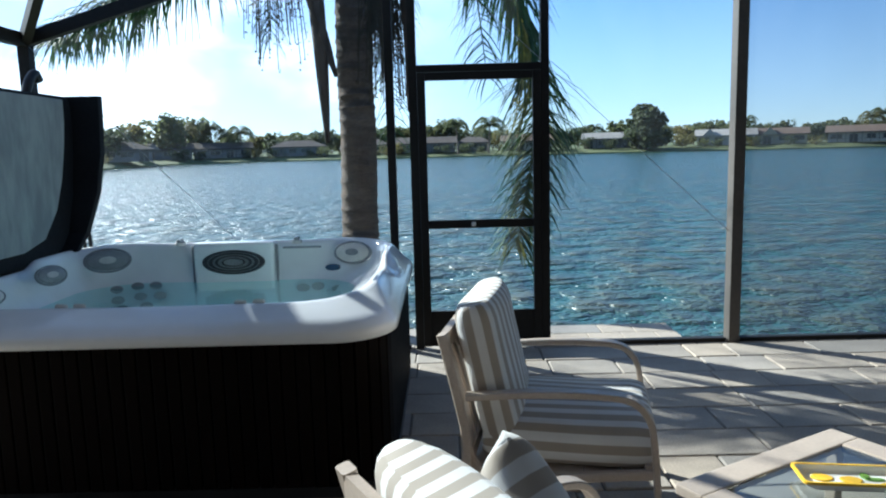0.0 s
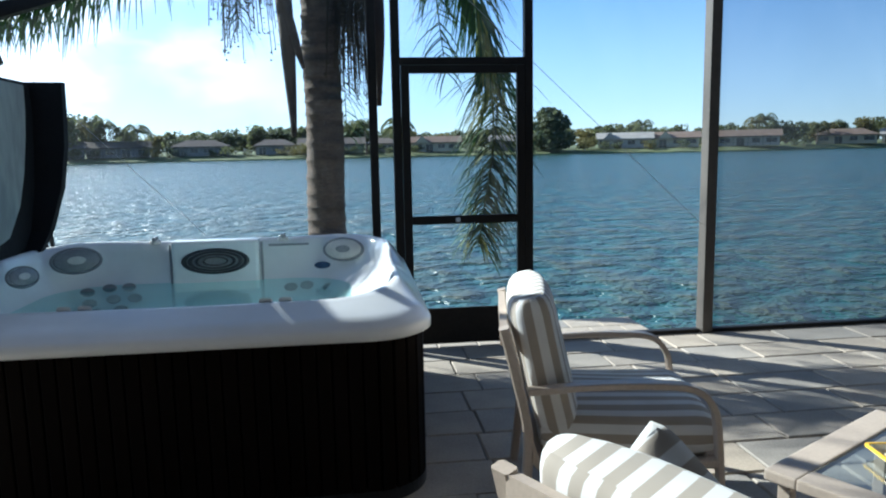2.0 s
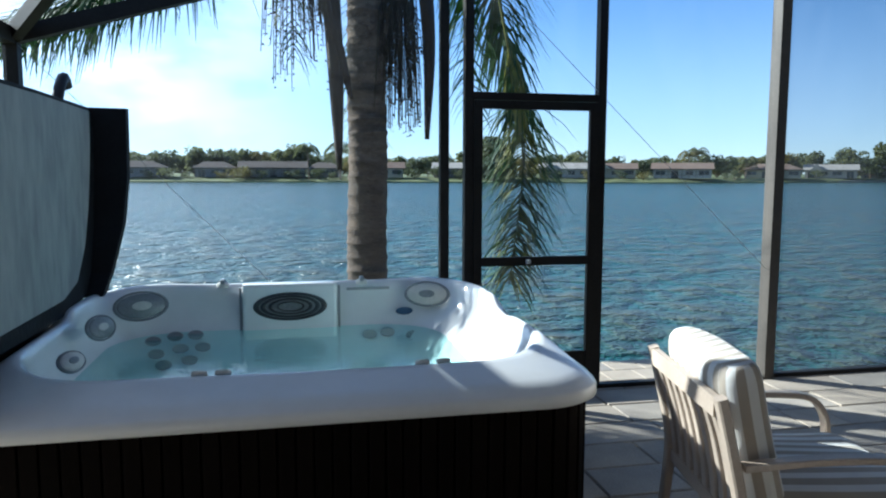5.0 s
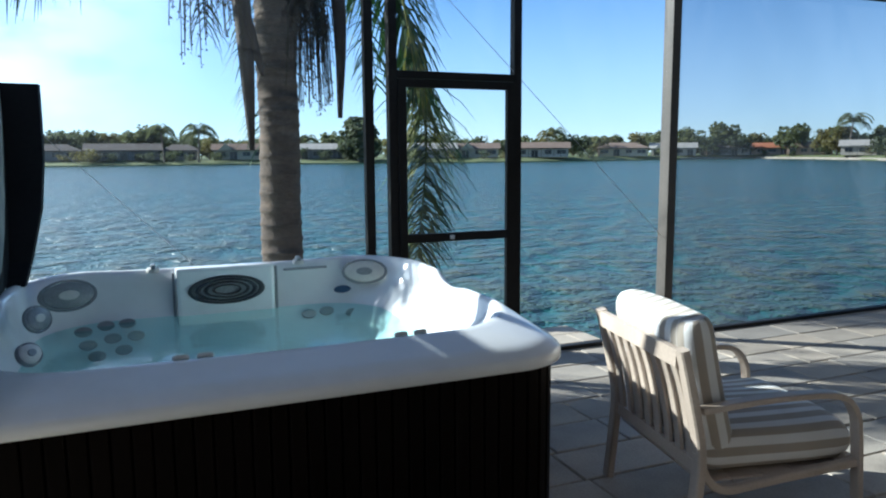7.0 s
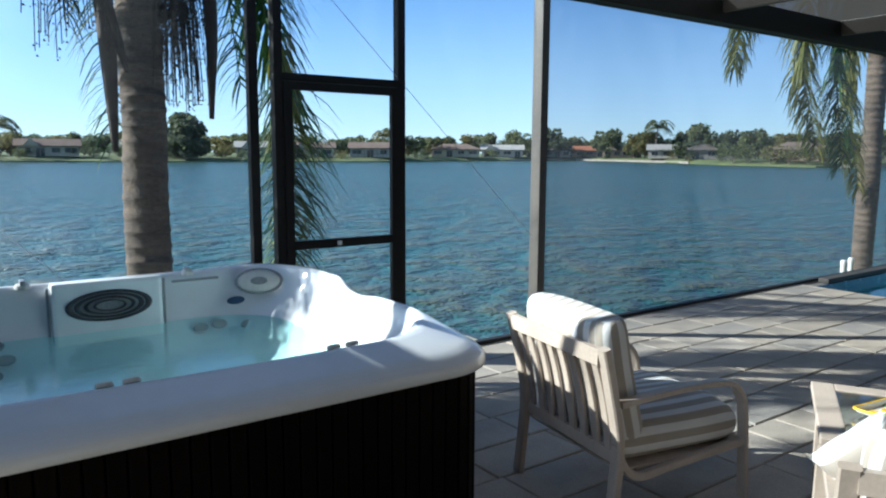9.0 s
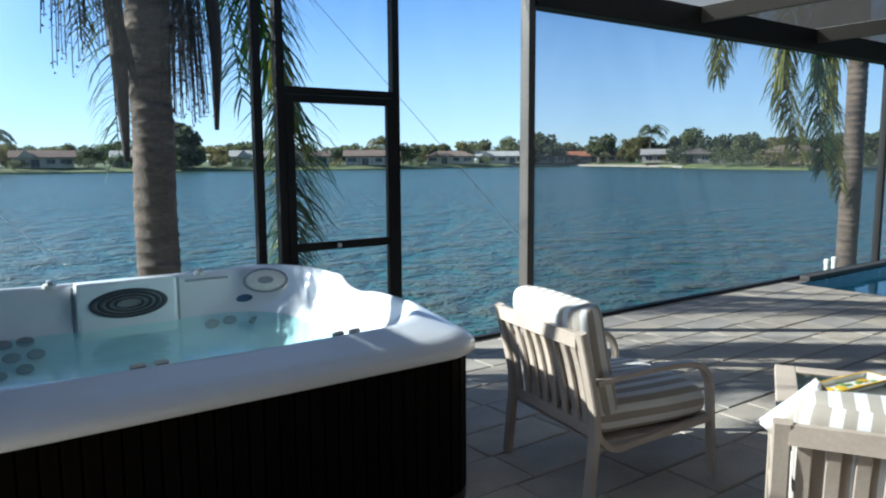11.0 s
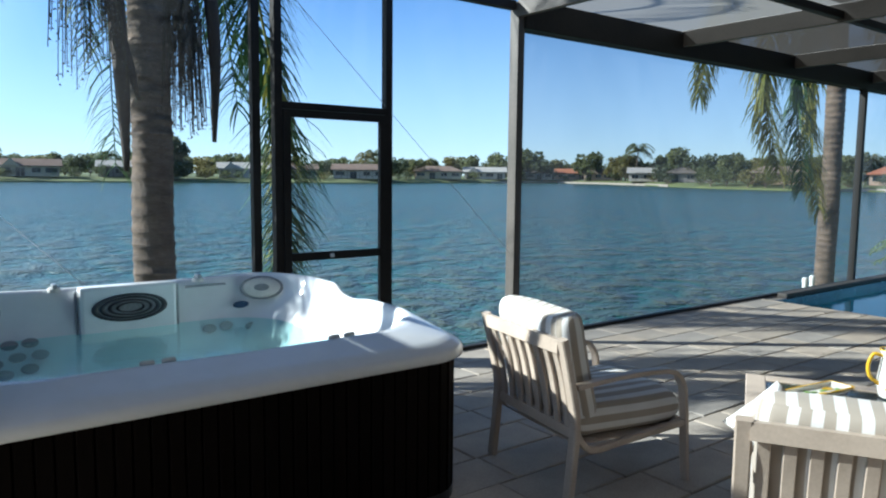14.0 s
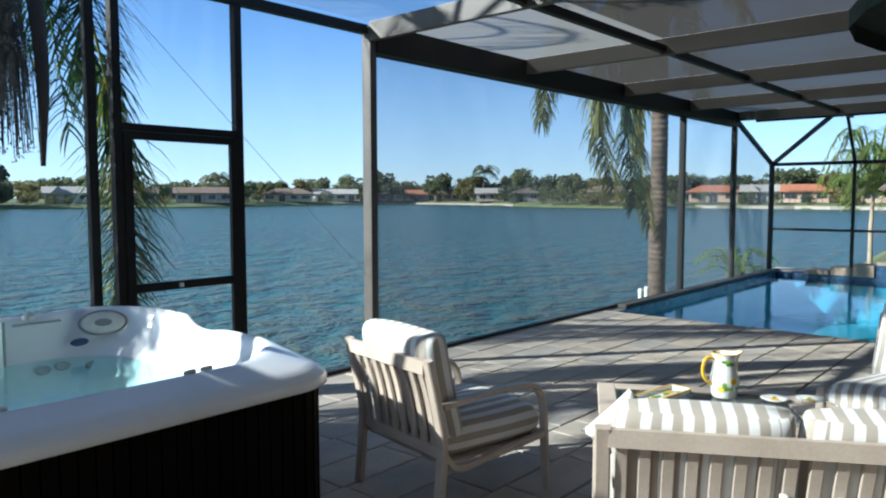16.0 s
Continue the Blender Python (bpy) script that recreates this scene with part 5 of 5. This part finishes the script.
def rect_ring(hx_, hy_, z, r=0.015):
    return [(cx + r * math.cos(radians(q)), cy + r * math.sin(radians(q)), z) for cx, cy, a0 in ((hx_ - r, hy_ - r, 0), (-hx_ + r, hy_ - r, 90), (-hx_ + r, -hy_ + r, 180), (hx_ - r, -hy_ + r, 270)) for q in (a0, a0 + 30, a0 + 60, a0 + 90)]


loft(bm, [rect_ring(TX * 0.85, TY * 0.75, 0.0), rect_ring(TX * 0.95, TY * 0.9, 0.012), rect_ring(TX, TY, 0.028), rect_ring(TX - 0.006, TY - 0.006, 0.029), rect_ring(TX * 0.93, TY * 0.85, 0.016), rect_ring(TX * 0.84, TY * 0.73, 0.008)], True, True)
part("dish", bm, M_WHITEGLAZE, tray)
bm = loft(bmesh.new(), [rect_ring(TX + 0.002, TY + 0.002, 0.024), rect_ring(TX + 0.002, TY + 0.002, 0.032), rect_ring(TX - 0.006, TY - 0.006, 0.032), rect_ring(TX - 0.006, TY - 0.006, 0.0295)])
part("edge", bm, M_YELLOW, tray, "yellow painted edge")
for x, y, r in ((-0.15, 0.015, 0.026), (-0.07, 0.005, 0.026), (0.03, -0.03, 0.026), (0.13, 0.02, 0.026)):
    lemon(tray, x, y, 0.009, r, 0)
for x, y, t in ((-0.115, -0.025, 1), (-0.02, 0.03, 0), (0.0, 0.012, 1), (0.08, 0.01, 1), (0.17, -0.02, 0)):
    leaf(tray, x, y, 0.009, 0.022, t)

for px_, py_ in ((0.22, 3.30), (0.33, 3.15)):
    plate_ = thing("plate", pose(px_, py_, 0.45), "small white plate painted with a lemon on the patio table", "plate", "plates on the table")
    part("dish", loft(bmesh.new(), lathe([(0.03, 0.0), (0.045, 0.004), (0.072, 0.016), (0.070, 0.019), (0.044, 0.009), (0.03, 0.008)], 24), True, True), M_WHITEGLAZE, plate_, smooth=True)
    lemon(plate_, 0.0, 0.0, 0.008, 0.026, 0)
    leaf(plate_, 0.03, 0.012, 0.009, 0.016, 1)

pitcher = thing("pitcher", pose(0.13, 3.54, 0.45, 0, 0, 0), "white ceramic pitcher painted with lemons, yellow handle", "pitcher")
bm = bmesh.new()
prof = [(0.058, 0.0), (0.066, 0.01), (0.074, 0.06), (0.075, 0.10), (0.066, 0.16), (0.060, 0.20), (0.066, 0.235), (0.070, 0.245), (0.065, 0.244), (0.055, 0.20), (0.060, 0.15), (0.066, 0.08), (0.05, 0.012)]
rings = lathe(prof, 32)
SP = Vector((0.75, -0.66, 0)).normalized()
for ring, (r, z) in zip(rings, prof):
    if z > 0.18:
        for k, p in enumerate(ring):
            f = max(0, (Vector(p).xy.normalized() @ SP.xy - 0.80) / 0.20) if r else 0
            ring[k] = (p[0] + SP.x * 0.028 * f * (z - 0.17) / 0.07, p[1] + SP.y * 0.028 * f * (z - 0.17) / 0.07, p[2] + 0.008 * f)
loft(bm, rings, True, True)
part("body", bm, M_WHITEGLAZE, pitcher, smooth=True)
hd_ = -SP
part("handle", sweep(bmesh.new(), smooth_line([hd_ * 0.060 + Vector((0, 0, 0.215)), hd_ * 0.105 + Vector((0, 0, 0.222)), hd_ * 0.128 + Vector((0, 0, 0.17)), hd_ * 0.118 + Vector((0, 0, 0.11)), hd_ * 0.072 + Vector((0, 0, 0.07))]), 0.0095, 10), M_YELLOW, pitcher, "yellow handle", True)
part("rim_band", loft(bmesh.new(), [[(p[0] * 1.01, p[1] * 1.01, p[2] - 0.003) for p in rings[7]], [(p[0] * 1.015, p[1] * 1.015, p[2] + 0.003) for p in rings[7]], [(p[0] * 0.95, p[1] * 0.95, p[2] + 0.003) for p in rings[7]]]), M_YELLOW, pitcher)
for q, z, r, lem in ((200, 0.07, 0.022, False), (215, 0.06, 0.02, False), (188, 0.055, 0.02, True), (205, 0.205, 0.02, False), (225, 0.19, 0.018, False), (240, 0.10, 0.022, True), (265, 0.06, 0.02, False), (280, 0.18, 0.02, True)):
    n = Vector((math.cos(radians(q)), math.sin(radians(q)), 0))
    rad = 0.0725 if z < 0.13 else 0.060
    if lem:
        lemon(pitcher, n.x * rad, n.y * rad, z, r * 0.8, 0, n)
    else:
        leaf(pitcher, n.x * rad, n.y * rad, z, r, (q % 2), n)

# ---- patio umbrella over the house side ----
umb = thing("patio_umbrella", pose(0.14, 1.66, 0), "open dark green canvas patio umbrella", "umbrella")
umb.scale.z = 1.025
bm = bmesh.new()
oct_ = lambda r, z: [(r * math.cos(radians(15 * k)), r * math.sin(radians(15 * k)), z) for k in range(24)]
loft(bm, [oct_(1.30, 2.25), oct_(1.30, 2.33), oct_(0.7, 2.55), oct_(0.06, 2.73)], False, True)
part("canopy", bm, M_UMBRELLA, umb)
part("pole", sweep(bmesh.new(), [Vector((0, 0, 0.05)), Vector((0, 0, 1.4)), Vector((0, 0, 2.73))], 0.02, 10), M_BRONZE, umb)
part("base", loft(bmesh.new(), lathe([(0.24, 0), (0.24, 0.04), (0.05, 0.08), (0.03, 0.2)], 24), True, True), M_BLACK, umb)
for k in range(8):
    q = radians(22.5 + 45 * k)
    part("rib", beam(bmesh.new(), (0, 0, 2.69), (1.27 * math.cos(q), 1.27 * math.sin(q), 2.32), 0.012, 0.012), M_BRONZE, umb)

# ---- palms by the cage ----


def leaflet(bm, p, out, length, width, droop, rnd):
    """A narrow drooping leaflet of three bent segments."""
    out = out.normalized()
    side = out.cross(Vector((rnd.uniform(-0.4, 0.4), rnd.uniform(-0.4, 0.4), 1))).normalized()
    prev, d = p, out.copy()
    last = (bm.verts.new(p - side * width * 0.5), bm.verts.new(p + side * width * 0.5))
    for k in range(3):
        d = (d + Vector((0, 0, -droop * (0.5 + 0.5 * k)))).normalized()
        prev = prev + d * length / 3
        w = width * (0.95, 0.7, 0.12)[k] * 0.5
        cur = (bm.verts.new(prev - side * w), bm.verts.new(prev + side * w))
        bm.faces.new((last[0], last[1], cur[1], cur[0]))
        last = cur


def frond(parent, pts, n, length, material, rnd, width=0.026, droop=0.55, start=0.12, name="frond"):
    line = smooth_line(pts, 10)
    bm = bmesh.new()
    sweep(bm, line, lambda t: 0.026 * (1 - t) + 0.004, 6)
    m = len(line) - 1
    for k in range(n):
        t = start + (1 - start) * (k + rnd.random()) / n
        i = min(m - 1, int(t * m))
        p = line[i].lerp(line[i + 1], t * m - i)
        d = (line[i + 1] - line[i]).normalized()
        s = d.cross(Vector((0, 0, 1)))
        s = s.normalized() if s.length > 0.15 else Vector((1, 0.15, 0)).normalized()
        for sg in (-1, 1):
            ln = length * (0.55 + 0.45 * math.sin(math.pi * min(1, 0.25 + 0.75 * t))) * rnd.uniform(0.75, 1.1) * (1 if t < 0.85 else 1.6 - t * 0.75)
            out = s * sg * rnd.uniform(0.6, 1.0) + d * rnd.uniform(0.3, 0.7) + Vector((rnd.uniform(-0.25, 0.25), rnd.uniform(-0.4, 0.4), rnd.uniform(-0.2, 0.25)))
            leaflet(bm, p, out, ln, width, droop * rnd.uniform(0.6, 1.3), rnd)
    return part(name, bm, material, parent)


def trunk_part(parent, base_z, top_z, r0, r1, seed):
    rnd = random.Random(seed)
    rings, z = [], base_z
    while z < top_z:
        t = (z - base_z) / (top_z - base_z)
        r = r0 + (r1 - r0) * t
        for dz, k in ((0.0, 1.0), (0.07, 0.985), (0.085, 1.035), (0.105, 1.03)):
            rings.append([((r * k + 0.006 * math.sin(3 * q + z * 5)) * math.cos(q) + 0.02 * math.sin(z * 0.9), (r * k + 0.006 * math.cos(2 * q + z * 3)) * math.sin(q), z + dz + 0.008 * math.sin(q * 2 + z * 9)) for q in (2 * math.pi * i / 20 for i in range(20))])
        z += 0.115 + rnd.uniform(-0.015, 0.03)
    return part("trunk", loft(bmesh.new(), rings, True, True), M_BARK, parent, "grey-brown ringed trunk", True)


def spathe(parent, pts, w):
    line = smooth_line(pts, 8)
    return part("bract", sweep(bmesh.new(), line, lambda t: w * (0.25 + math.sin(math.pi * min(1, 0.12 + 0.85 * t))) * 0.8 + 0.003, 8), M_SPATHE, parent, "dry brown hanging flower bract", True)


def strands(parent, top, spread, drop, n, material, rnd, name="flower_stalk"):
    bm = bmesh.new()
    for _ in range(n):
        q = rnd.uniform(0, 6.28)
        r = spread * math.sqrt(rnd.random())
        a = Vector(top) + Vector((0, 0, -rnd.random() * drop * 0.35))
        b = a + Vector((math.cos(q) * r * 0.7, math.sin(q) * r * 0.7, -drop * 0.25))
        c = Vector(top) + Vector((math.cos(q) * r, math.sin(q) * r, -drop * rnd.uniform(0.6, 1.0)))
        line = smooth_line([a, b, c], 5)
        sweep(bm, line, 0.0038, 3, caps=False)
        for p in line[3:]:
            for _k in range(2):
                o = Vector((rnd.uniform(-0.018, 0.018), rnd.uniform(-0.018, 0.018), rnd.uniform(-0.05, 0.05)))
                s = rnd.uniform(0.007, 0.014)
                vs = [bm.verts.new(p + o + Vector(d_) * s) for d_ in ((1, 0, 0), (-0.5, 0.8, 0), (-0.5, -0.8, 0), (0, 0, 1.3))]
                for f in ((0, 1, 2), (0, 1, 3), (1, 2, 3), (2, 0, 3)):
                    bm.faces.new([vs[i] for i in f])
    return part(name, bm, material, parent, "hanging bunch of dry flower strands")


PX, PY = -2.20, 8.20
rnd = random.Random(77)
palm = thing("palm_tree", pose(PX, PY, 0), "queen palm with ringed trunk and drooping fronds at the lake bank", "palm tree", "palms by the patio")
trunk_part(palm, -0.75, 4.75, 0.172, 0.138, 2)
TOP = (0, 0, 4.75)
frond(palm, [TOP, (0.7, 0.7, 5.4), (1.22, 1.25, 4.4), (1.56, 1.5, 3.15), (1.80, 1.35, 1.95), (1.50, 0.8, 0.5)], 280, 1.0, M_FROND, rnd, 0.029, 0.32, 0.3)
frond(palm, [TOP, (0.45, 0.7, 5.0), (0.85, 1.1, 4.4), (1.1, 1.3, 3.4), (1.25, 1.3, 2.2)], 100, 0.74, M_FROND, rnd, 0.024, 0.40, 0.3)
frond(palm, [TOP, (0.5, 0.6, 5.1), (1.15, 1.1, 4.3), (1.55, 1.25, 2.95), (1.72, 1.15, 1.7), (1.47, 0.75, 0.45)], 140, 0.66, M_FRONDYELLOW, rnd, 0.022, 0.48, 0.62)
frond(palm, [TOP, (-0.30, -0.40, 5.0), (-0.50, -0.58, 4.4), (-0.57, -0.63, 3.5), (-0.56, -0.62, 2.35)], 190, 0.52, M_FROND, rnd, 0.015, 0.7, 0.3)
frond(palm, [TOP, (-0.8, 0.2, 4.5), (-1.38, 0.51, 3.55), (-1.85, 0.44, 3.08), (-2.35, 0.41, 2.82), (-2.78, 0.39, 2.6)], 210, 1.05, M_FROND, rnd, 0.023, 0.28, 0.3)
frond(palm, [TOP, (-0.7, -0.2, 4.7), (-1.2, -0.5, 4.0), (-1.6, -0.65, 3.3), (-1.85, -0.7, 2.9)], 90, 0.6, M_FRONDYELLOW, rnd, 0.019, 0.45, 0.3)
frond(palm, [TOP, (0.1, 0.9, 5.3), (0.15, 1.7, 4.6), (0.18, 2.05, 3.3), (0.2, 2.05, 1.6)], 150, 0.80, M_FROND, rnd, 0.021, 0.42, 0.3)
for q, el in ((60, 1.1), (130, 0.7), (215, 0.8), (300, 0.7)):
    c, s = math.cos(radians(q)), math.sin(radians(q))
    frond(palm, [TOP, (c * 0.8, s * 0.8, 4.75 + el), (c * 1.7, s * 1.7, 4.6 + el), (c * 2.5, s * 2.5, 4.0), (c * 2.8, s * 2.8, 3.3)], 60, 0.6, M_FROND, rnd, 0.022, 0.6, 0.15)
# long frond above the view, added to throw dappled shade on the table
frond(palm, [TOP, (-1.5, 0.1, 5.5), (-2.9, 0.0, 5.2), (-3.8, 0.0, 4.5)], 80, 0.7, M_FROND, rnd, 0.022, 0.5, 0.2)
spathe(palm, [(0.22, -0.12, 4.3), (0.40, -0.16, 3.5), (0.50, -0.14, 2.6), (0.49, -0.12, 1.80)], 0.058)
spathe(palm, [(-0.18, -0.14, 4.2), (-0.27, -0.18, 3.2), (-0.24, -0.2, 2.3), (-0.22, -0.18, 1.55)], 0.066)
spathe(palm, [(-0.42, -0.16, 3.6), (-0.33, -0.22, 2.9), (-0.2, -0.22, 2.4), (-0.12, -0.2, 2.1)], 0.045)
strands(palm, (0.26, -0.02, 3.7), 0.27, 1.85, 170, M_STRAND, rnd)
strands(palm, (0.10, 0.16, 3.7), 0.20, 1.5, 80, M_STRAND, rnd)
strands(palm, (-0.55, -0.60, 4.0), 0.27, 1.85, 75, M_STRAND, rnd)

palm2 = thing("palm_tree", pose(10.2, 8.6, 0), "queen palm with yellowing drooping fronds beyond the pool screen", "palm tree", "palms by the patio")
trunk_part(palm2, -0.6, 5.4, 0.18, 0.15, 5)
T2 = (0, 0, 5.4)
for pts, n, ln, mat in (([T2, (-1.4, 0, 5.9), (-3.0, 0, 5.2), (-4.0, 0, 3.9), (-4.3, 0, 2.75)], 90, 0.5, M_FRONDYELLOW), ([T2, (-0.9, 0, 5.7), (-2.0, 0, 4.8), (-2.5, 0, 3.2), (-1.9, 0, 1.7)], 110, 0.6, M_FRONDYELLOW),
                        ([T2, (-0.6, -0.1, 5.5), (-1.3, -0.1, 4.5), (-1.6, -0.1, 3.0), (-1.0, 0, 1.35)], 110, 0.55, M_FROND), ([T2, (-0.4, 0, 5.2), (-0.8, 0, 4.2), (-0.9, 0, 2.6), (-0.35, 0, 0.95)], 110, 0.5, M_FRONDYELLOW),
                        ([T2, (0.9, 0, 5.9), (1.9, 0.2, 5.3), (2.6, 0.2, 4.3), (2.9, 0.2, 3.6)], 70, 0.5, M_FROND), ([T2, (0.2, 0.9, 5.9), (0.4, 1.9, 5.3), (0.4, 2.6, 4.3)], 60, 0.5, M_FROND), ([T2, (-0.6, -0.8, 6.0), (-1.2, -1.6, 5.6), (-1.5, -2.2, 4.6)], 60, 0.5, M_FROND)):
    frond(palm2, pts, int(n * 2.6), ln * 1.4, mat, rnd, 0.033, 0.75, 0.22)

palm3 = thing("palm_tree", pose(17.4, 6.1, -0.3), "clump of slender green palms on the lawn beyond the pool", "palm tree", "palms by the patio")
for bx, by, tx, ty, tz, seed in ((0, 0, 0.05, 0, 2.0, 1), (0.25, -0.5, -0.15, -0.6, 1.6, 2), (0.3, -1.2, 0.55, -1.5, 2.4, 3)):
    line = smooth_line([(bx, by, 0), ((bx + tx) / 2 - 0.1, (by + ty) / 2, tz * 0.5), (tx, ty, tz)])
    part("trunk", sweep(bmesh.new(), line, lambda t: 0.065 - 0.02 * t, 8), M_PALEBARK, palm3, smooth=True)
    for k in range(22):
        q = k * 2.4 + seed
        el = (1.5, 1.0, 0.4)[k % 3]
        c, s = math.cos(q), math.sin(q)
        frond(palm3, [(tx, ty, tz), (tx + c * 0.5, ty + s * 0.5, tz + el), (tx + c * 0.9, ty + s * 0.9, tz + el * 0.9), (tx + c * 1.3, ty + s * 1.3, tz + el * 0.25 - 0.2)], 46, 0.34, M_FRONDBRIGHT if k % 4 else M_FRONDYELLOW, rnd, 0.02, 0.35, 0.12)

shrub = thing("garden_shrub", pose(13.35, 8.1, -0.45), "low bright green arching palm shrub beside the pool screen", "shrub")
for k in range(15):
    q = k * 2.4
    c, s, h = math.cos(q), math.sin(q), (0.55, 0.35, 0.7)[k % 3]
    frond(shrub, [(c * 0.05, s * 0.05, 0.0), (c * 0.3, s * 0.3, h), (c * 0.65, s * 0.65, h * 1.05), (c * 0.95, s * 0.95, h * 0.7)], 26, 0.22, M_FRONDBRIGHT, rnd, 0.02, 0.4, 0.15)

for x, y in ((8.25, 8.0), (8.62, 8.06)):
    pp = thing("pvc_pipe", pose(x, y, -0.36), "short white plastic standpipe on the bank", "pipe", "standpipes")
    part("tube", sweep(bmesh.new(), [Vector((0, 0, -0.1)), Vector((0, 0, 0.10)), Vector((0, 0, 0.20))], 0.04, 14), M_PVC, pp)
    part("cap", loft(bmesh.new(), lathe([(0.048, 0.18), (0.048, 0.24), (0.03, 0.26)], 14), True, True), M_PVC, pp)

# ---- pavers of the deck, piece by piece ----
rnd = random.Random(9)
SIZES = (0.30, 0.45, 0.45, 0.60)
ROW = 0.32
cache = {}


def paver_mesh(w, d):
    key = (round(w, 2), round(d, 2))
    if key not in cache:
        bm = boxed(-key[0] / 2 + 0.005, key[0] / 2 - 0.005, -key[1] / 2 + 0.005, key[1] / 2 - 0.005, -0.03, 0.0)
        bmesh.ops.bevel(bm, geom=[e for e in bm.edges if e.verts[0].co.z > -0.01 and e.verts[1].co.z > -0.01], offset=0.006, segments=1, affect="EDGES")
        cache[key] = finish(bm, "paver", M_PAVER)
    return cache[key]


rest, count = bmesh.new(), 0
row = 0
y = DECK_N - 0.005
while y > -2.6:
    d = ROW if row else 0.16
    x = -4.58 + (row % 3) * 0.17 - 0.4
    while x < 12.88:
        w = 0.30 if row == 0 else SIZES[rnd.randrange(4)]
        x0, x1 = max(x, -4.58), x + w
        yc = y - d / 2
        in_pool = POOL_Y0 - 0.02 < yc < POOL_Y1 + 0.02
        if in_pool and x0 < POOL_X0 < x1:
            x1 = POOL_X0
        if in_pool and x0 < POOL_X1 + 0.2 and x0 >= POOL_X0:
            x = POOL_X1 + 0.2
            continue
        wide = round(x1 - x0, 2)
        if wide > 0.03:
            z = rnd.uniform(-0.002, 0.002)
            if count < 300 and -1.75 < x0 < POOL_X0 and yc > 3.0:
                shared("paver", paver_mesh(wide, d), floor, pose(x0 + wide / 2, yc, z, rnd.uniform(-0.25, 0.25), rnd.uniform(-0.25, 0.25), 0))
                count += 1
            else:
                box(rest, x0 + 0.005, x0 + wide - 0.005, yc - d / 2 + 0.005, yc + d / 2 - 0.005, -0.03, z)
        x = x1 if not (in_pool and abs(x1 - POOL_X0) < 1e-6) else POOL_X1 + 0.2
    y -= d
    row += 1
ob = part("paver_field", rest, M_PAVER, floor)
tagged(ob, "remaining pale pavers of the patio", kind="stuff")
